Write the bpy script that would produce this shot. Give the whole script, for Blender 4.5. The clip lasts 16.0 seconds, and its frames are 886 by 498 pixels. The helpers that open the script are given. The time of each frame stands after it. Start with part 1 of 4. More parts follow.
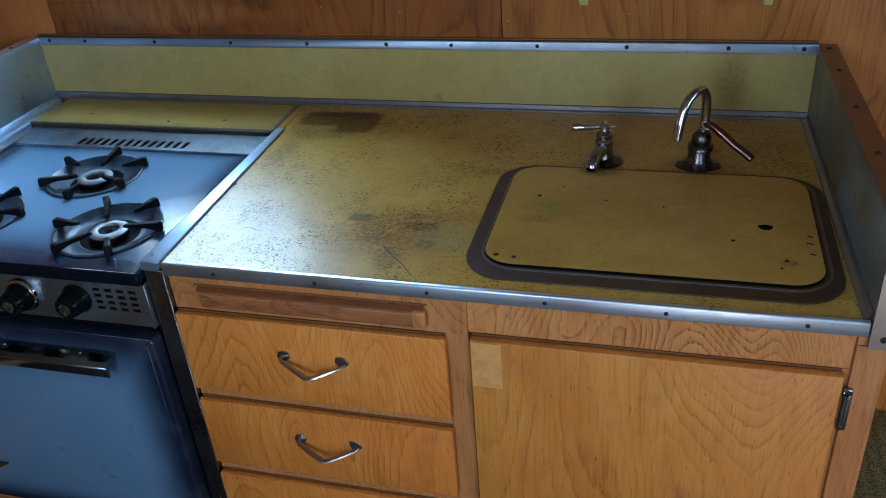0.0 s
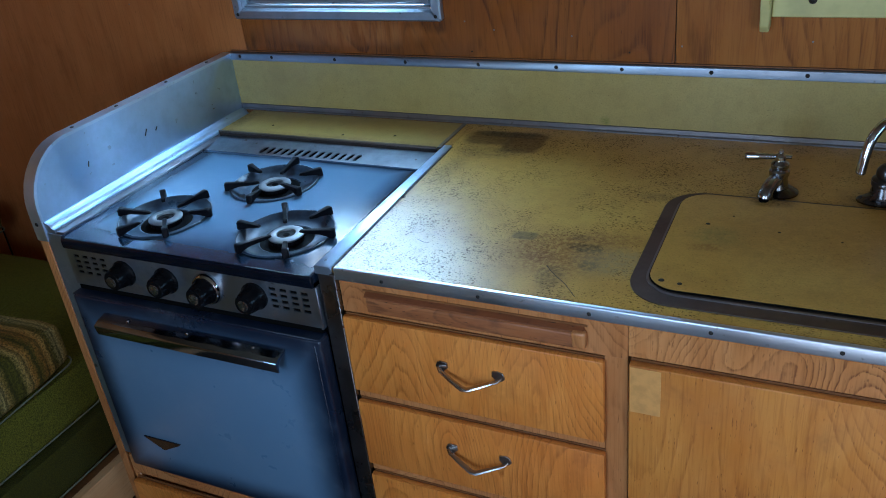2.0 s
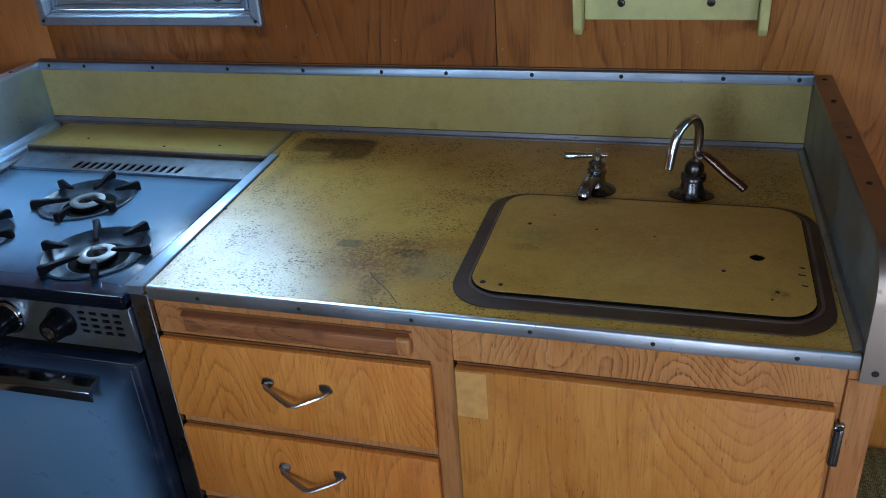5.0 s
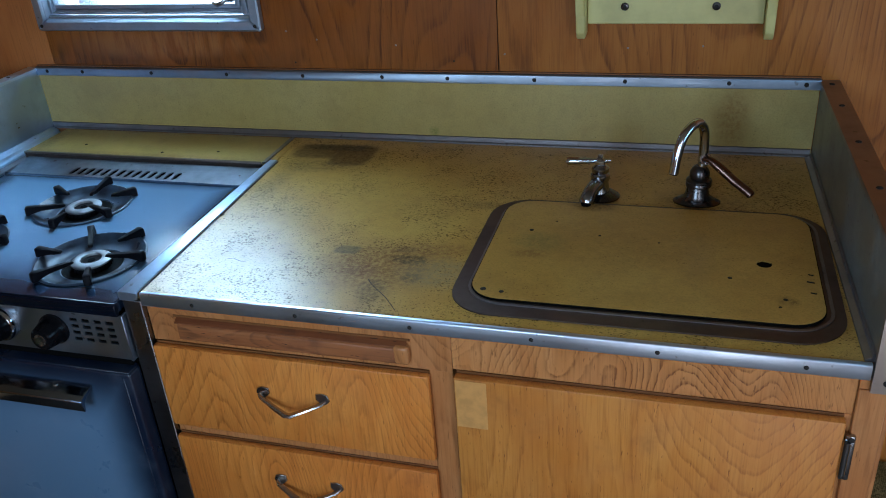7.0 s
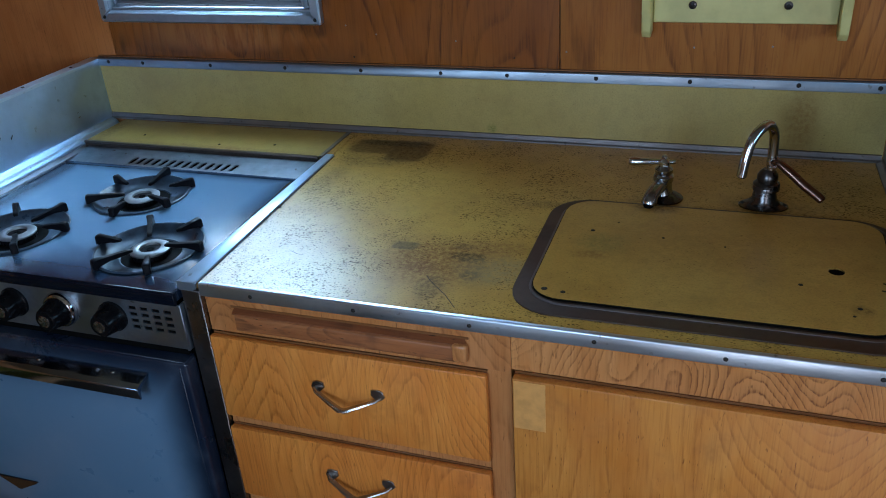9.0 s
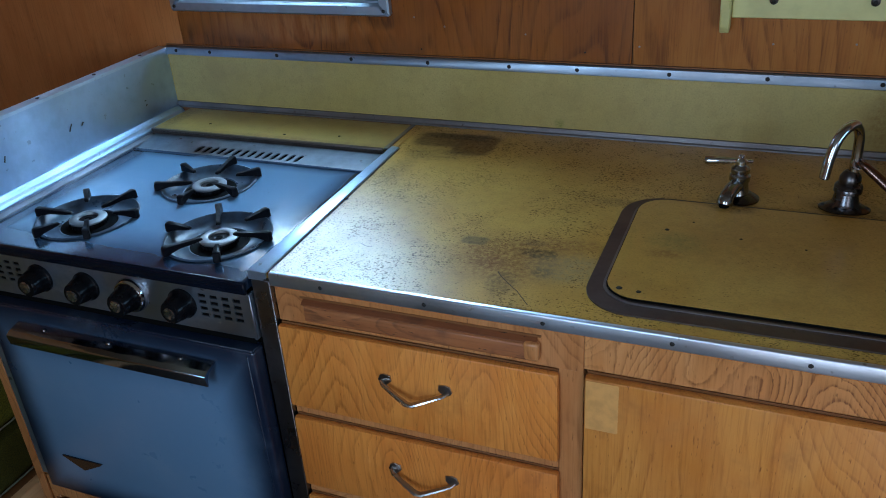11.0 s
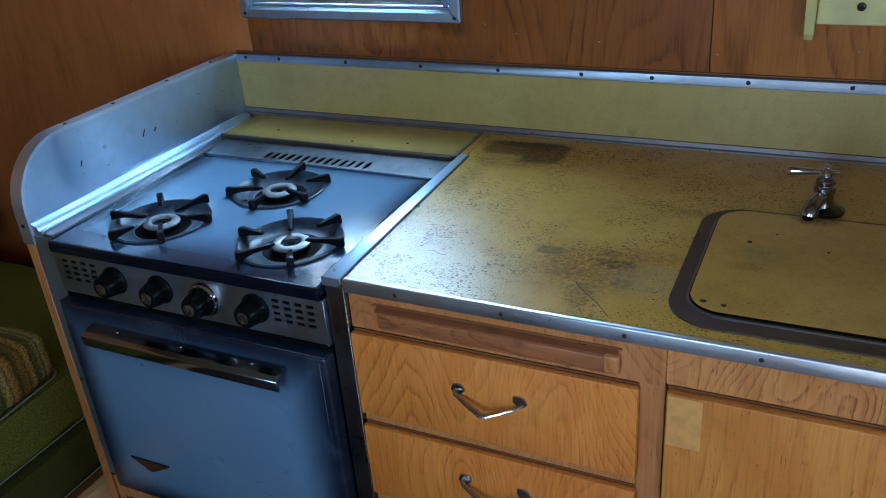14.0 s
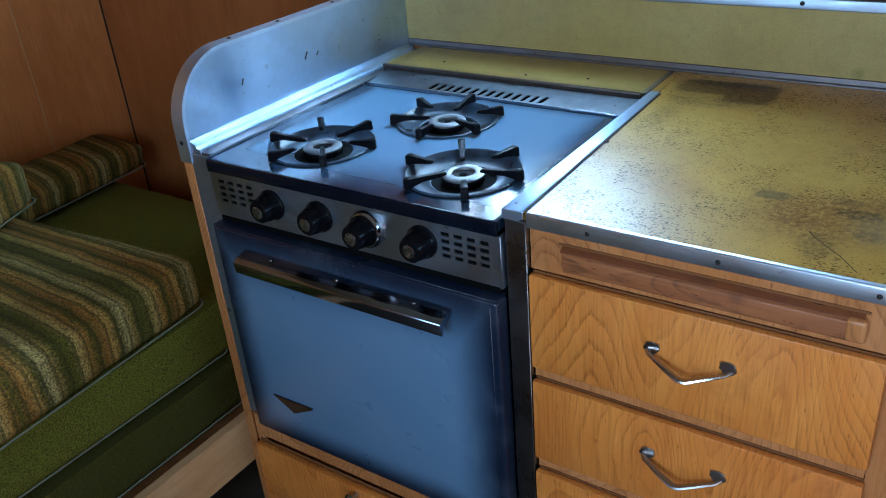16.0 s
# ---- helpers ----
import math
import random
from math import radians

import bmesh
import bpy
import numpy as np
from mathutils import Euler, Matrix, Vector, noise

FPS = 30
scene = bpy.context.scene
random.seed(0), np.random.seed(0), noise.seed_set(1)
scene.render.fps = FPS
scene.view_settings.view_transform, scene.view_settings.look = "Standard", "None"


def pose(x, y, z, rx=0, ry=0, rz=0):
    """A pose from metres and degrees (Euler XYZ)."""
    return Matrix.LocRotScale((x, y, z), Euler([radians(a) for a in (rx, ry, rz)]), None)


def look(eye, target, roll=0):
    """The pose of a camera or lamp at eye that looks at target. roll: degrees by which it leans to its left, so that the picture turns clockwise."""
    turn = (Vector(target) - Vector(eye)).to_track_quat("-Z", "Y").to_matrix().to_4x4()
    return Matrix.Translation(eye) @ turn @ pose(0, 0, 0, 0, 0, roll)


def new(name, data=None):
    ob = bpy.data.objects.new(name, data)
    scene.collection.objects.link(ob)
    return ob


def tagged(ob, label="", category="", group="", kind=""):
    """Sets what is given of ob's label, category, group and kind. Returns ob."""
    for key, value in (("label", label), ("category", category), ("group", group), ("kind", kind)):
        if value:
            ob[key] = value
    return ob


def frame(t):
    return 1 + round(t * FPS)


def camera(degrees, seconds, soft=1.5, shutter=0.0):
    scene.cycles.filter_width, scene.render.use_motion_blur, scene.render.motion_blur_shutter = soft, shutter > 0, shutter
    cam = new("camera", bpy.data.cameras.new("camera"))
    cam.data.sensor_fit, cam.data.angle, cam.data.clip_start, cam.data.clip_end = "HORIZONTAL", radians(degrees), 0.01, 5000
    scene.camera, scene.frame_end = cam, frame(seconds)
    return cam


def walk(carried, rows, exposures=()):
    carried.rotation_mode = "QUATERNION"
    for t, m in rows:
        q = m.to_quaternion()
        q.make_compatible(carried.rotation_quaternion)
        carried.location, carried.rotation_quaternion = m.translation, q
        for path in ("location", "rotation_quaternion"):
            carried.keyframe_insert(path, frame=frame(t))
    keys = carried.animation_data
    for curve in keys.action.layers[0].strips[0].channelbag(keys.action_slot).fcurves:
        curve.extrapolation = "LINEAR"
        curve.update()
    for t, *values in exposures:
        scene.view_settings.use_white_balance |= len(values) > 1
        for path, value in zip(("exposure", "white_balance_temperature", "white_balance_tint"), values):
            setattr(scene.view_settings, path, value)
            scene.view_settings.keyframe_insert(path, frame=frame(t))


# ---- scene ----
cam = camera(55.0, 16.0, 1.0)
PATH = [
    (0, (1.247, -1.426, 1.489), (0.75, 0.214, 0.459), -4.7),
    (0.5, (1.251, -1.446, 1.496), (0.657, 0.183, 0.499), -5.6),
    (1, (1.242, -1.459, 1.497), (0.536, 0.137, 0.52), -6.2),
    (1.5, (1.234, -1.464, 1.5), (0.44, 0.102, 0.542), -6.7),
    (2, (1.225, -1.454, 1.496), (0.412, 0.102, 0.538), -6.5),
    (2.5, (1.226, -1.448, 1.494), (0.416, 0.108, 0.535), -6.3),
    (3, (1.226, -1.445, 1.493), (0.417, 0.113, 0.535), -6.4),
    (3.5, (1.231, -1.441, 1.491), (0.439, 0.13, 0.541), -6.3),
    (4, (1.244, -1.429, 1.483), (0.516, 0.173, 0.533), -5.6),
    (4.5, (1.266, -1.417, 1.479), (0.695, 0.239, 0.515), -4.5),
    (4.7, (1.273, -1.415, 1.478), (0.741, 0.253, 0.511), -4.2),
    (6.8, (1.274, -1.381, 1.454), (0.762, 0.303, 0.505), -4.3),
    (7, (1.274, -1.392, 1.457), (0.737, 0.289, 0.517), -4.3),
    (7.5, (1.272, -1.398, 1.453), (0.666, 0.272, 0.535), -4.8),
    (8, (1.262, -1.398, 1.452), (0.631, 0.265, 0.536), -4.6),
    (8.5, (1.254, -1.392, 1.45), (0.633, 0.269, 0.524), -4.4),
    (9, (1.243, -1.39, 1.448), (0.62, 0.266, 0.515), -4.1),
    (11.5, (1.196, -1.395, 1.444), (0.466, 0.214, 0.507), -4.1),
    (12, (1.193, -1.397, 1.442), (0.453, 0.208, 0.507), -4.0),
    (12.5, (1.187, -1.398, 1.444), (0.443, 0.205, 0.507), -4.1),
    (13, (1.178, -1.399, 1.444), (0.428, 0.203, 0.511), -4.0),
    (13.5, (1.174, -1.403, 1.447), (0.412, 0.198, 0.521), -3.8),
    (14, (1.159, -1.398, 1.442), (0.349, 0.186, 0.528), -4.8),
    (14.5, (1.131, -1.398, 1.416), (0.252, 0.167, 0.534), -4.2),
    (15, (1.099, -1.381, 1.397), (0.138, 0.136, 0.517), -5.0),
    (15.5, (1.066, -1.364, 1.36), (0.057, 0.12, 0.477), -4.9),
    (16, (1.033, -1.355, 1.339), (-0.011, 0.067, 0.396), -5.2),
]
walk(cam, [(t, look(eye, target, roll)) for t, eye, target, roll in PATH], [(t, stops, warmth, 10) for t, stops, warmth in ((0, -0.1, 5690), (2, -0.08, 5360), (3, -0.08, 5340), (4.5, -0.1, 5540), (7, -0.12, 5670), (9, -0.18, 5670), (12.5, -0.12, 5510), (14.5, -0.08, 5450), (15.2, 0.08, 5430), (16, 0.24, 5430))])

# ---- world and large lights ----
world = bpy.data.worlds.new("world")
scene.world = world
world.use_nodes = True
wn = world.node_tree.nodes
sky = wn.new("ShaderNodeTexSky")
sky.sky_type, sky.sun_disc, sky.sun_elevation, sky.sun_rotation = "NISHITA", False, radians(48), radians(200)
wn["Background"].inputs["Strength"].default_value = 0.12
world.node_tree.links.new(sky.outputs[0], wn["Background"].inputs["Color"])


def window_light(name, eye, target, wide, high, power, colour):
    """Daylight standing in a window's opening."""
    data = bpy.data.lights.new(name, "AREA")
    data.shape, data.size, data.size_y, data.energy, data.color = "RECTANGLE", wide, high, power, colour
    ob = new(name, data)
    ob.matrix_world = look(eye, target)
    return ob


SOUTH = -2.15
EAST = 3.3
WEST = -1.0
CEIL = 1.95
window_light("daylight_south", (0.86, SOUTH - 0.03, 1.38), (0.86, 0, 1.28), 0.62, 0.70, 16.0, (0.58, 0.81, 1.0))
window_light("daylight_door", (2.12, SOUTH - 0.03, 0.98), (2.12, 0, 0.98), 0.62, 1.66, 13.2, (0.92, 0.95, 1.0))
window_light("daylight_east", (EAST + 0.03, -1.05, 1.4), (0, -1.05, 1.35), 1.2, 0.6, 14.0, (0.44, 0.75, 1.0))
window_light("daylight_north", (0.284, 0.10, 1.43), (0.284, -1, 1.28), 0.39, 0.57, 15.0, (0.44, 0.75, 1.0))

# ---- building helpers ----


def thing(name, label, category, group="", kind="", at=(0, 0, 0)):
    ob = new(name)
    ob.empty_display_size = 0.05
    ob.location = at
    return tagged(ob, label, category, group, kind)


def part(name, bm, material, parent=None, label="", smooth=True):
    """Links a bmesh, in world coordinates, as one mesh object under its thing."""
    mesh = bpy.data.meshes.new(name)
    bmesh.ops.recalc_face_normals(bm, faces=bm.faces)
    bm.to_mesh(mesh)
    bm.free()
    if material:
        mesh.materials.append(material)
    if smooth:
        for p in mesh.polygons:
            p.use_smooth = True
        mesh.set_sharp_from_angle(angle=radians(38))
    ob = new(name, mesh)
    if parent:
        ob.parent = parent
        up = parent
        off = Vector((0, 0, 0))
        while up:
            off += up.location
            up = up.parent
        ob.matrix_parent_inverse = Matrix.Translation(-off)
    if label:
        ob["label"] = label
    return ob


def setting(name, bm, material, label="", category=""):
    return tagged(part(name, bm, material, None, "", True), label, category, "", "structure")


def soften(bm, w, seg=2, edges=None):
    if w > 0:
        bmesh.ops.bevel(bm, geom=list(edges or bm.edges), offset=w, segments=seg, affect="EDGES", profile=0.5, clamp_overlap=True)
    return bm


def box(x0, x1, y0, y1, z0, z1, bev=0.0, seg=2, bm=None):
    own = bmesh.new()
    bmesh.ops.create_cube(own, size=1)
    for v in own.verts:
        v.co = Vector((x0 + (v.co.x + 0.5) * (x1 - x0), y0 + (v.co.y + 0.5) * (y1 - y0), z0 + (v.co.z + 0.5) * (z1 - z0)))
    soften(own, bev, seg)
    return own if bm is None else join(bm, own)


def join(bm, other):
    mesh = bpy.data.meshes.new("tmp")
    other.to_mesh(mesh)
    other.free()
    bm.from_mesh(mesh)
    bpy.data.meshes.remove(mesh)
    return bm


def moved(bm, m):
    bmesh.ops.transform(bm, matrix=m, verts=bm.verts)
    return bm


def prism(points, axis, a, b, bev=0.0, seg=2):
    """A polygon given in the two other axes, in order, drawn out along axis from a to b."""
    bm = bmesh.new()
    k = "xyz".index(axis)

    def put(p, d):
        c = list(p)
        c.insert(k, d)
        return bm.verts.new(c)
    lo, hi = [put(p, a) for p in points], [put(p, b) for p in points]
    bm.faces.new(lo), bm.faces.new(hi[::-1])
    n = len(points)
    for i in range(n):
        bm.faces.new((lo[i], lo[(i + 1) % n], hi[(i + 1) % n], hi[i]))
    return soften(bm, bev, seg)


def rounded(x0, x1, y0, y1, r, n=8):
    out = []
    for cx, cy, a in ((x1 - r, y1 - r, 0), (x0 + r, y1 - r, 90), (x0 + r, y0 + r, 180), (x1 - r, y0 + r, 270)):
        for i in range(n + 1):
            t = radians(a + 90 * i / n)
            out.append((cx + r * math.cos(t), cy + r * math.sin(t)))
    return out


def turned(profile, n=32, m=None, closed=True):
    """A solid turned round z from (radius, height) pairs."""
    bm = bmesh.new()
    rings = []
    for r, z in profile:
        rings.append([bm.verts.new((max(r, 1e-5) * math.cos(2 * math.pi * i / n), max(r, 1e-5) * math.sin(2 * math.pi * i / n), z)) for i in range(n)])
    for a, b in zip(rings, rings[1:]):
        for i in range(n):
            bm.faces.new((a[i], a[(i + 1) % n], b[(i + 1) % n], b[i]))
    if closed:
        bm.faces.new(rings[0][::-1]), bm.faces.new(rings[-1])
    return moved(bm, m) if m else bm


def tube(points, radii, n=12, flat=1.0):
    """A round or flattened tube along points; radii is one number or one for each point."""
    bm = bmesh.new()
    pts = [Vector(p) for p in points]
    if not isinstance(radii, (list, tuple)):
        radii = [radii] * len(pts)
    rings, side = [], None
    for i, p in enumerate(pts):
        d = (pts[min(i + 1, len(pts) - 1)] - pts[max(i - 1, 0)]).normalized()
        if side is None:
            side = d.cross(Vector((0, 0, 1)) if abs(d.z) < 0.9 else Vector((1, 0, 0))).normalized()
        side = (side - d * side.dot(d)).normalized()
        up = side.cross(d)
        rings.append([bm.verts.new(p + radii[i] * (math.cos(2 * math.pi * k / n) * side + flat * math.sin(2 * math.pi * k / n) * up)) for k in range(n)])
    for a, b in zip(rings, rings[1:]):
        for k in range(n):
            bm.faces.new((a[k], a[(k + 1) % n], b[(k + 1) % n], b[k]))
    bm.faces.new(rings[0][::-1]), bm.faces.new(rings[-1])
    return bm


def curve_points(keys, n=40):
    """A smooth line through keys (Catmull-Rom)."""
    k = [Vector(p) for p in keys]
    k = [k[0] * 2 - k[1]] + k + [k[-1] * 2 - k[-2]]
    out = []
    m = len(k) - 3
    for i in range(n + 1):
        u = min(i / n * m, m - 1e-6)
        j = int(u)
        t = u - j
        a, b, c, d = k[j:j + 4]
        out.append(0.5 * (2 * b + (c - a) * t + (2 * a - 5 * b + 4 * c - d) * t * t + (3 * b - a - 3 * c + d) * t ** 3))
    return out


def plate(outline, holes, axis_z, thick):
    """A flat plate in x and y with holes cut through, its top at axis_z."""
    bm = bmesh.new()
    edges = []
    for loop in [outline] + list(holes):
        vs = [bm.verts.new((p[0], p[1], axis_z)) for p in loop]
        edges += [bm.edges.new((vs[i], vs[(i + 1) % len(vs)])) for i in range(len(vs))]
    res = bmesh.ops.triangle_fill(bm, use_beauty=True, use_dissolve=False, edges=edges)
    faces = [g for g in res["geom"] if isinstance(g, bmesh.types.BMFace)]
    # triangle_fill leaves true holes open
    ext = bmesh.ops.extrude_face_region(bm, geom=faces)
    down = [g for g in ext["geom"] if isinstance(g, bmesh.types.BMVert)]
    bmesh.ops.translate(bm, verts=down, vec=(0, 0, -thick))
    return bm


def circle(cx, cy, r, n=32):
    return [(cx + r * math.cos(2 * math.pi * i / n), cy + r * math.sin(2 * math.pi * i / n)) for i in range(n)]


def swap_yz(bm, y):
    """Stands a plate that was drawn in x and y upright: its second axis becomes z and its top faces -y, at y."""
    for v in bm.verts:
        v.co = Vector((v.co.x, y - v.co.z, v.co.y))
    return bm


# ---- materials ----


class Mat:
    def __init__(self, name, rough=0.5, metal=0.0, spec=0.5):
        self.m = bpy.data.materials.new(name)
        self.m.use_nodes = True
        self.t = self.m.node_tree
        self.b = self.t.nodes["Principled BSDF"]
        self.b.inputs["Roughness"].default_value = rough
        self.b.inputs["Metallic"].default_value = metal
        self.b.inputs["Specular IOR Level"].default_value = spec
        self.coord = self.t.nodes.new("ShaderNodeTexCoord").outputs["Object"]

    def put(self, sock, v):
        if hasattr(v, "is_output"):
            self.t.links.new(v, sock)
        else:
            sock.default_value = v

    def mapping(self, scale=(1, 1, 1), loc=(0, 0, 0), rot=(0, 0, 0), src=None):
        n = self.t.nodes.new("ShaderNodeMapping")
        n.inputs["Scale"].default_value = scale
        n.inputs["Rotation"].default_value = rot
        self.put(n.inputs["Location"], loc)
        self.put(n.inputs["Vector"], src or self.coord)
        return n.outputs[0]

    def noise(self, scale, detail=4, rough=0.55, vec=None, dist=0.0):
        n = self.t.nodes.new("ShaderNodeTexNoise")
        n.inputs["Scale"].default_value = scale
        n.inputs["Detail"].default_value = detail
        n.inputs["Roughness"].default_value = rough
        n.inputs["Distortion"].default_value = dist
        self.put(n.inputs["Vector"], vec or self.coord)
        return n.outputs["Fac"]

    def voronoi(self, scale, vec=None, rnd=1.0, out="Distance"):
        n = self.t.nodes.new("ShaderNodeTexVoronoi")
        n.inputs["Scale"].default_value = scale
        n.inputs["Randomness"].default_value = rnd
        self.put(n.inputs["Vector"], vec or self.coord)
        return n.outputs[out]

    def math(self, op, a, b=0.0, c=0.0, clamp=False):
        n = self.t.nodes.new("ShaderNodeMath")
        n.operation, n.use_clamp = op, clamp
        for s, v in zip(n.inputs, (a, b, c)):
            self.put(s, v)
        return n.outputs[0]

    def fit(self, v, a, b, c=0.0, d=1.0):
        n = self.t.nodes.new("ShaderNodeMapRange")
        n.interpolation_type = "SMOOTHSTEP"
        for s, x in zip(n.inputs, (v, a, b, c, d)):
            self.put(s, x)
        return n.outputs[0]

    def mix(self, f, a, b, how="MIX"):
        n = self.t.nodes.new("ShaderNodeMix")
        n.data_type, n.blend_type, n.clamp_result = "RGBA", how, False
        self.put(n.inputs["Factor"], f)
        for s, v in zip((n.inputs[6], n.inputs[7]), (a, b)):
            self.put(s, (*v, 1) if isinstance(v, tuple) else v)
        return n.outputs[2]

    def ramp(self, f, stops):
        n = self.t.nodes.new("ShaderNodeValToRGB")
        e = n.color_ramp.elements
        while len(e) < len(stops):
            e.new(0.5)
        for k, (p, c) in zip(e, stops):
            k.position, k.color = p, (*c, 1)
        self.put(n.inputs[0], f)
        return n.outputs[0]

    def axes(self, src=None):
        n = self.t.nodes.new("ShaderNodeSeparateXYZ")
        self.put(n.inputs[0], src or self.coord)
        return n.outputs

    def random(self):
        return self.t.nodes.new("ShaderNodeObjectInfo").outputs["Random"]

    def bump(self, h, strength=0.3, dist=0.002):
        n = self.t.nodes.new("ShaderNodeBump")
        n.inputs["Strength"].default_value, n.inputs["Distance"].default_value = strength, dist
        self.put(n.inputs["Height"], h)
        self.t.links.new(n.outputs[0], self.b.inputs["Normal"])

    def colour(self, c):
        self.put(self.b.inputs["Base Color"], (*c, 1) if isinstance(c, tuple) else c)
        return self

    def rough(self, r):
        self.put(self.b.inputs["Roughness"], r)
        return self


def wood(name, pale, mid, dark, along="z", rings=9.0, size=1.0, rough=0.42, offset=3.0, lines=0.5, dirt=0.4, coat=0.08, stains=(), stretch=0.2, spec=0.35, jitter=0.008):
    """Rotary-cut plywood: arched rings drawn out along the grain, fine fibres, and a worn amber varnish."""
    m = Mat(name, rough, 0.0, spec)
    scale = {"x": (stretch, 1, 1), "y": (1, stretch, 1), "z": (1, 1, stretch)}[along]
    shift = m.t.nodes.new("ShaderNodeVectorMath")
    shift.operation = "MULTIPLY_ADD"
    comb = m.t.nodes.new("ShaderNodeCombineXYZ")
    for s in comb.inputs:
        m.put(s, m.random())
    m.t.links.new(comb.outputs[0], shift.inputs[0])
    shift.inputs[1].default_value = (offset, offset * 0.7, offset * 1.3)
    m.t.links.new(m.coord, shift.inputs[2])
    src = shift.outputs[0]
    v = m.mapping(scale, src=src)
    big = m.noise(4.2 / size, 1.2, 0.4, v, 0.25)
    big = m.math("ADD", big, m.math("MULTIPLY", m.noise(70 / size, 3, 0.6, v), jitter))
    wave = m.math("FRACT", m.math("MULTIPLY", big, rings))
    line = m.math("MULTIPLY", m.fit(wave, 0.58, 0.92), m.fit(wave, 0.92, 1.0, 1.0, 0.0))
    line2 = m.fit(wave, 0.0, 0.75, 0.0, 1.0)
    patch = m.fit(m.noise(6.5, 3, 0.6, src), 0.36, 0.62, 0.35, 1.0)
    ring = m.math("MULTIPLY", m.math("MULTIPLY", m.math("MAXIMUM", line, m.math("MULTIPLY", line2, 0.3)), lines), patch)
    fine_scale = {"x": (11, 380, 380), "y": (380, 11, 380), "z": (380, 380, 11)}[along]
    fibre = m.noise(1.0, 3, 0.6, m.mapping(fine_scale, src=src))
    broad = m.noise(2.3, 3, 0.6, src)
    base = m.mix(m.fit(broad, 0.3, 0.72), pale, mid)
    mottle = m.noise(1.0, 4, 0.65, m.mapping({"x": (7, 30, 30), "y": (30, 7, 30), "z": (30, 30, 7)}[along], src=src))
    base = m.mix(m.fit(mottle, 0.35, 0.7, 0.0, 0.55), base, (mid[0] * 0.86, mid[1] * 0.74, mid[2] * 0.6))
    base = m.mix(m.fit(mottle, 0.38, 0.22, 0.0, 0.5), base, (pale[0] * 1.12, pale[1] * 1.2, pale[2] * 1.5))
    base = m.mix(m.math("MULTIPLY", ring, m.fit(fibre, 0.36, 0.58, 0.45, 1.0)), base, dark)
    base = m.mix(m.fit(fibre, 0.47, 0.74, 0.0, 0.30), base, dark)
    fleck = m.fit(m.noise(1.0, 2, 0.6, m.mapping({"x": (55, 330, 330), "y": (330, 55, 330), "z": (330, 330, 55)}[along], src=src)), 0.66, 0.74, 0.0, min(1.0, dirt * 1.2))
    grime = m.fit(m.noise(7.0, 5, 0.65, src), 0.58, 0.8, 0.0, dirt)
    base = m.mix(m.math("MAXIMUM", fleck, grime), base, (dark[0] * 0.45, dark[1] * 0.4, dark[2] * 0.4))
    x, y, z = m.axes()
    streak = m.noise(1.0, 4, 0.65, m.mapping((60, 60, 9)))
    for sx, sz, rx, rz, amount, col in stains:
        d = m.math("ADD", m.math("POWER", m.math("DIVIDE", m.math("SUBTRACT", x, sx), rx), 2.0), m.math("POWER", m.math("DIVIDE", m.math("SUBTRACT", z, sz), rz), 2.0))
        k = m.math("MULTIPLY", m.fit(d, 1.4, 0.1, 0.0, amount), m.fit(streak, 0.35, 0.62, 0.1, 1.0))
        base = m.mix(k, base, col)
    m.colour(base)
    m.rough(m.fit(m.noise(14, 4, 0.6, src), 0.3, 0.75, rough - 0.1, rough + 0.16))
    m.b.inputs["Coat Weight"].default_value = coat
    m.b.inputs["Coat Roughness"].default_value = 0.28
    m.bump(m.math("ADD", m.math("MULTIPLY", fibre, 0.5), m.math("MULTIPLY", ring, -0.4)), 0.22, 0.0012)
    return m.m


def metal(name, col, rough=0.3, wear=0.5, brush=None, dull=0.12, grime=(0.10, 0.075, 0.055)):
    m = Mat(name, rough, 1.0)
    sc = {"x": (3, 220, 220), "y": (220, 3, 220), "z": (220, 220, 3)}.get(brush, (60, 60, 60))
    scratch = m.noise(1.0, 3, 0.6, m.mapping(sc))
    cloud = m.noise(9.0, 5, 0.65)
    c = m.mix(m.fit(cloud, 0.4, 0.75, 0.0, wear), col, tuple(k * 0.62 for k in col))
    spots = m.fit(m.noise(70.0, 2, 0.5), 0.68, 0.76, 0.0, wear)
    c = m.mix(spots, c, grime)
    m.colour(c)
    m.rough(m.math("ADD", m.fit(cloud, 0.3, 0.8, rough - dull * 0.5, rough + dull), m.math("MULTIPLY", scratch, 0.1)))
    m.bump(scratch, 0.10, 0.0006)
    return m.m


AMBER = ((0.70, 0.262, 0.046), (0.60, 0.188, 0.029), (0.24, 0.060, 0.008))
WOOD_FRONT = wood("amber_plywood_drawer", *AMBER, "z", rings=66, lines=0.62, offset=5.0, dirt=0.4, stretch=0.26, jitter=0.012)
WOOD_DOOR = wood("amber_plywood_door", (0.59, 0.240, 0.044), (0.50, 0.174, 0.027), AMBER[2], "z", rings=60, size=1.1, lines=0.55, dirt=0.5, stretch=0.27, jitter=0.011)
WOOD_FRAME = wood("face_frame_wood", (0.51, 0.225, 0.075), (0.43, 0.165, 0.048), (0.17, 0.05, 0.012), "z", rings=22, lines=0.45, dirt=0.5)
WOOD_RAIL = wood("face_frame_rail_wood", (0.52, 0.225, 0.075), (0.44, 0.17, 0.05), (0.17, 0.05, 0.012), "z", rings=56, size=0.9, lines=0.7, dirt=0.55, stretch=0.45, jitter=0.012)
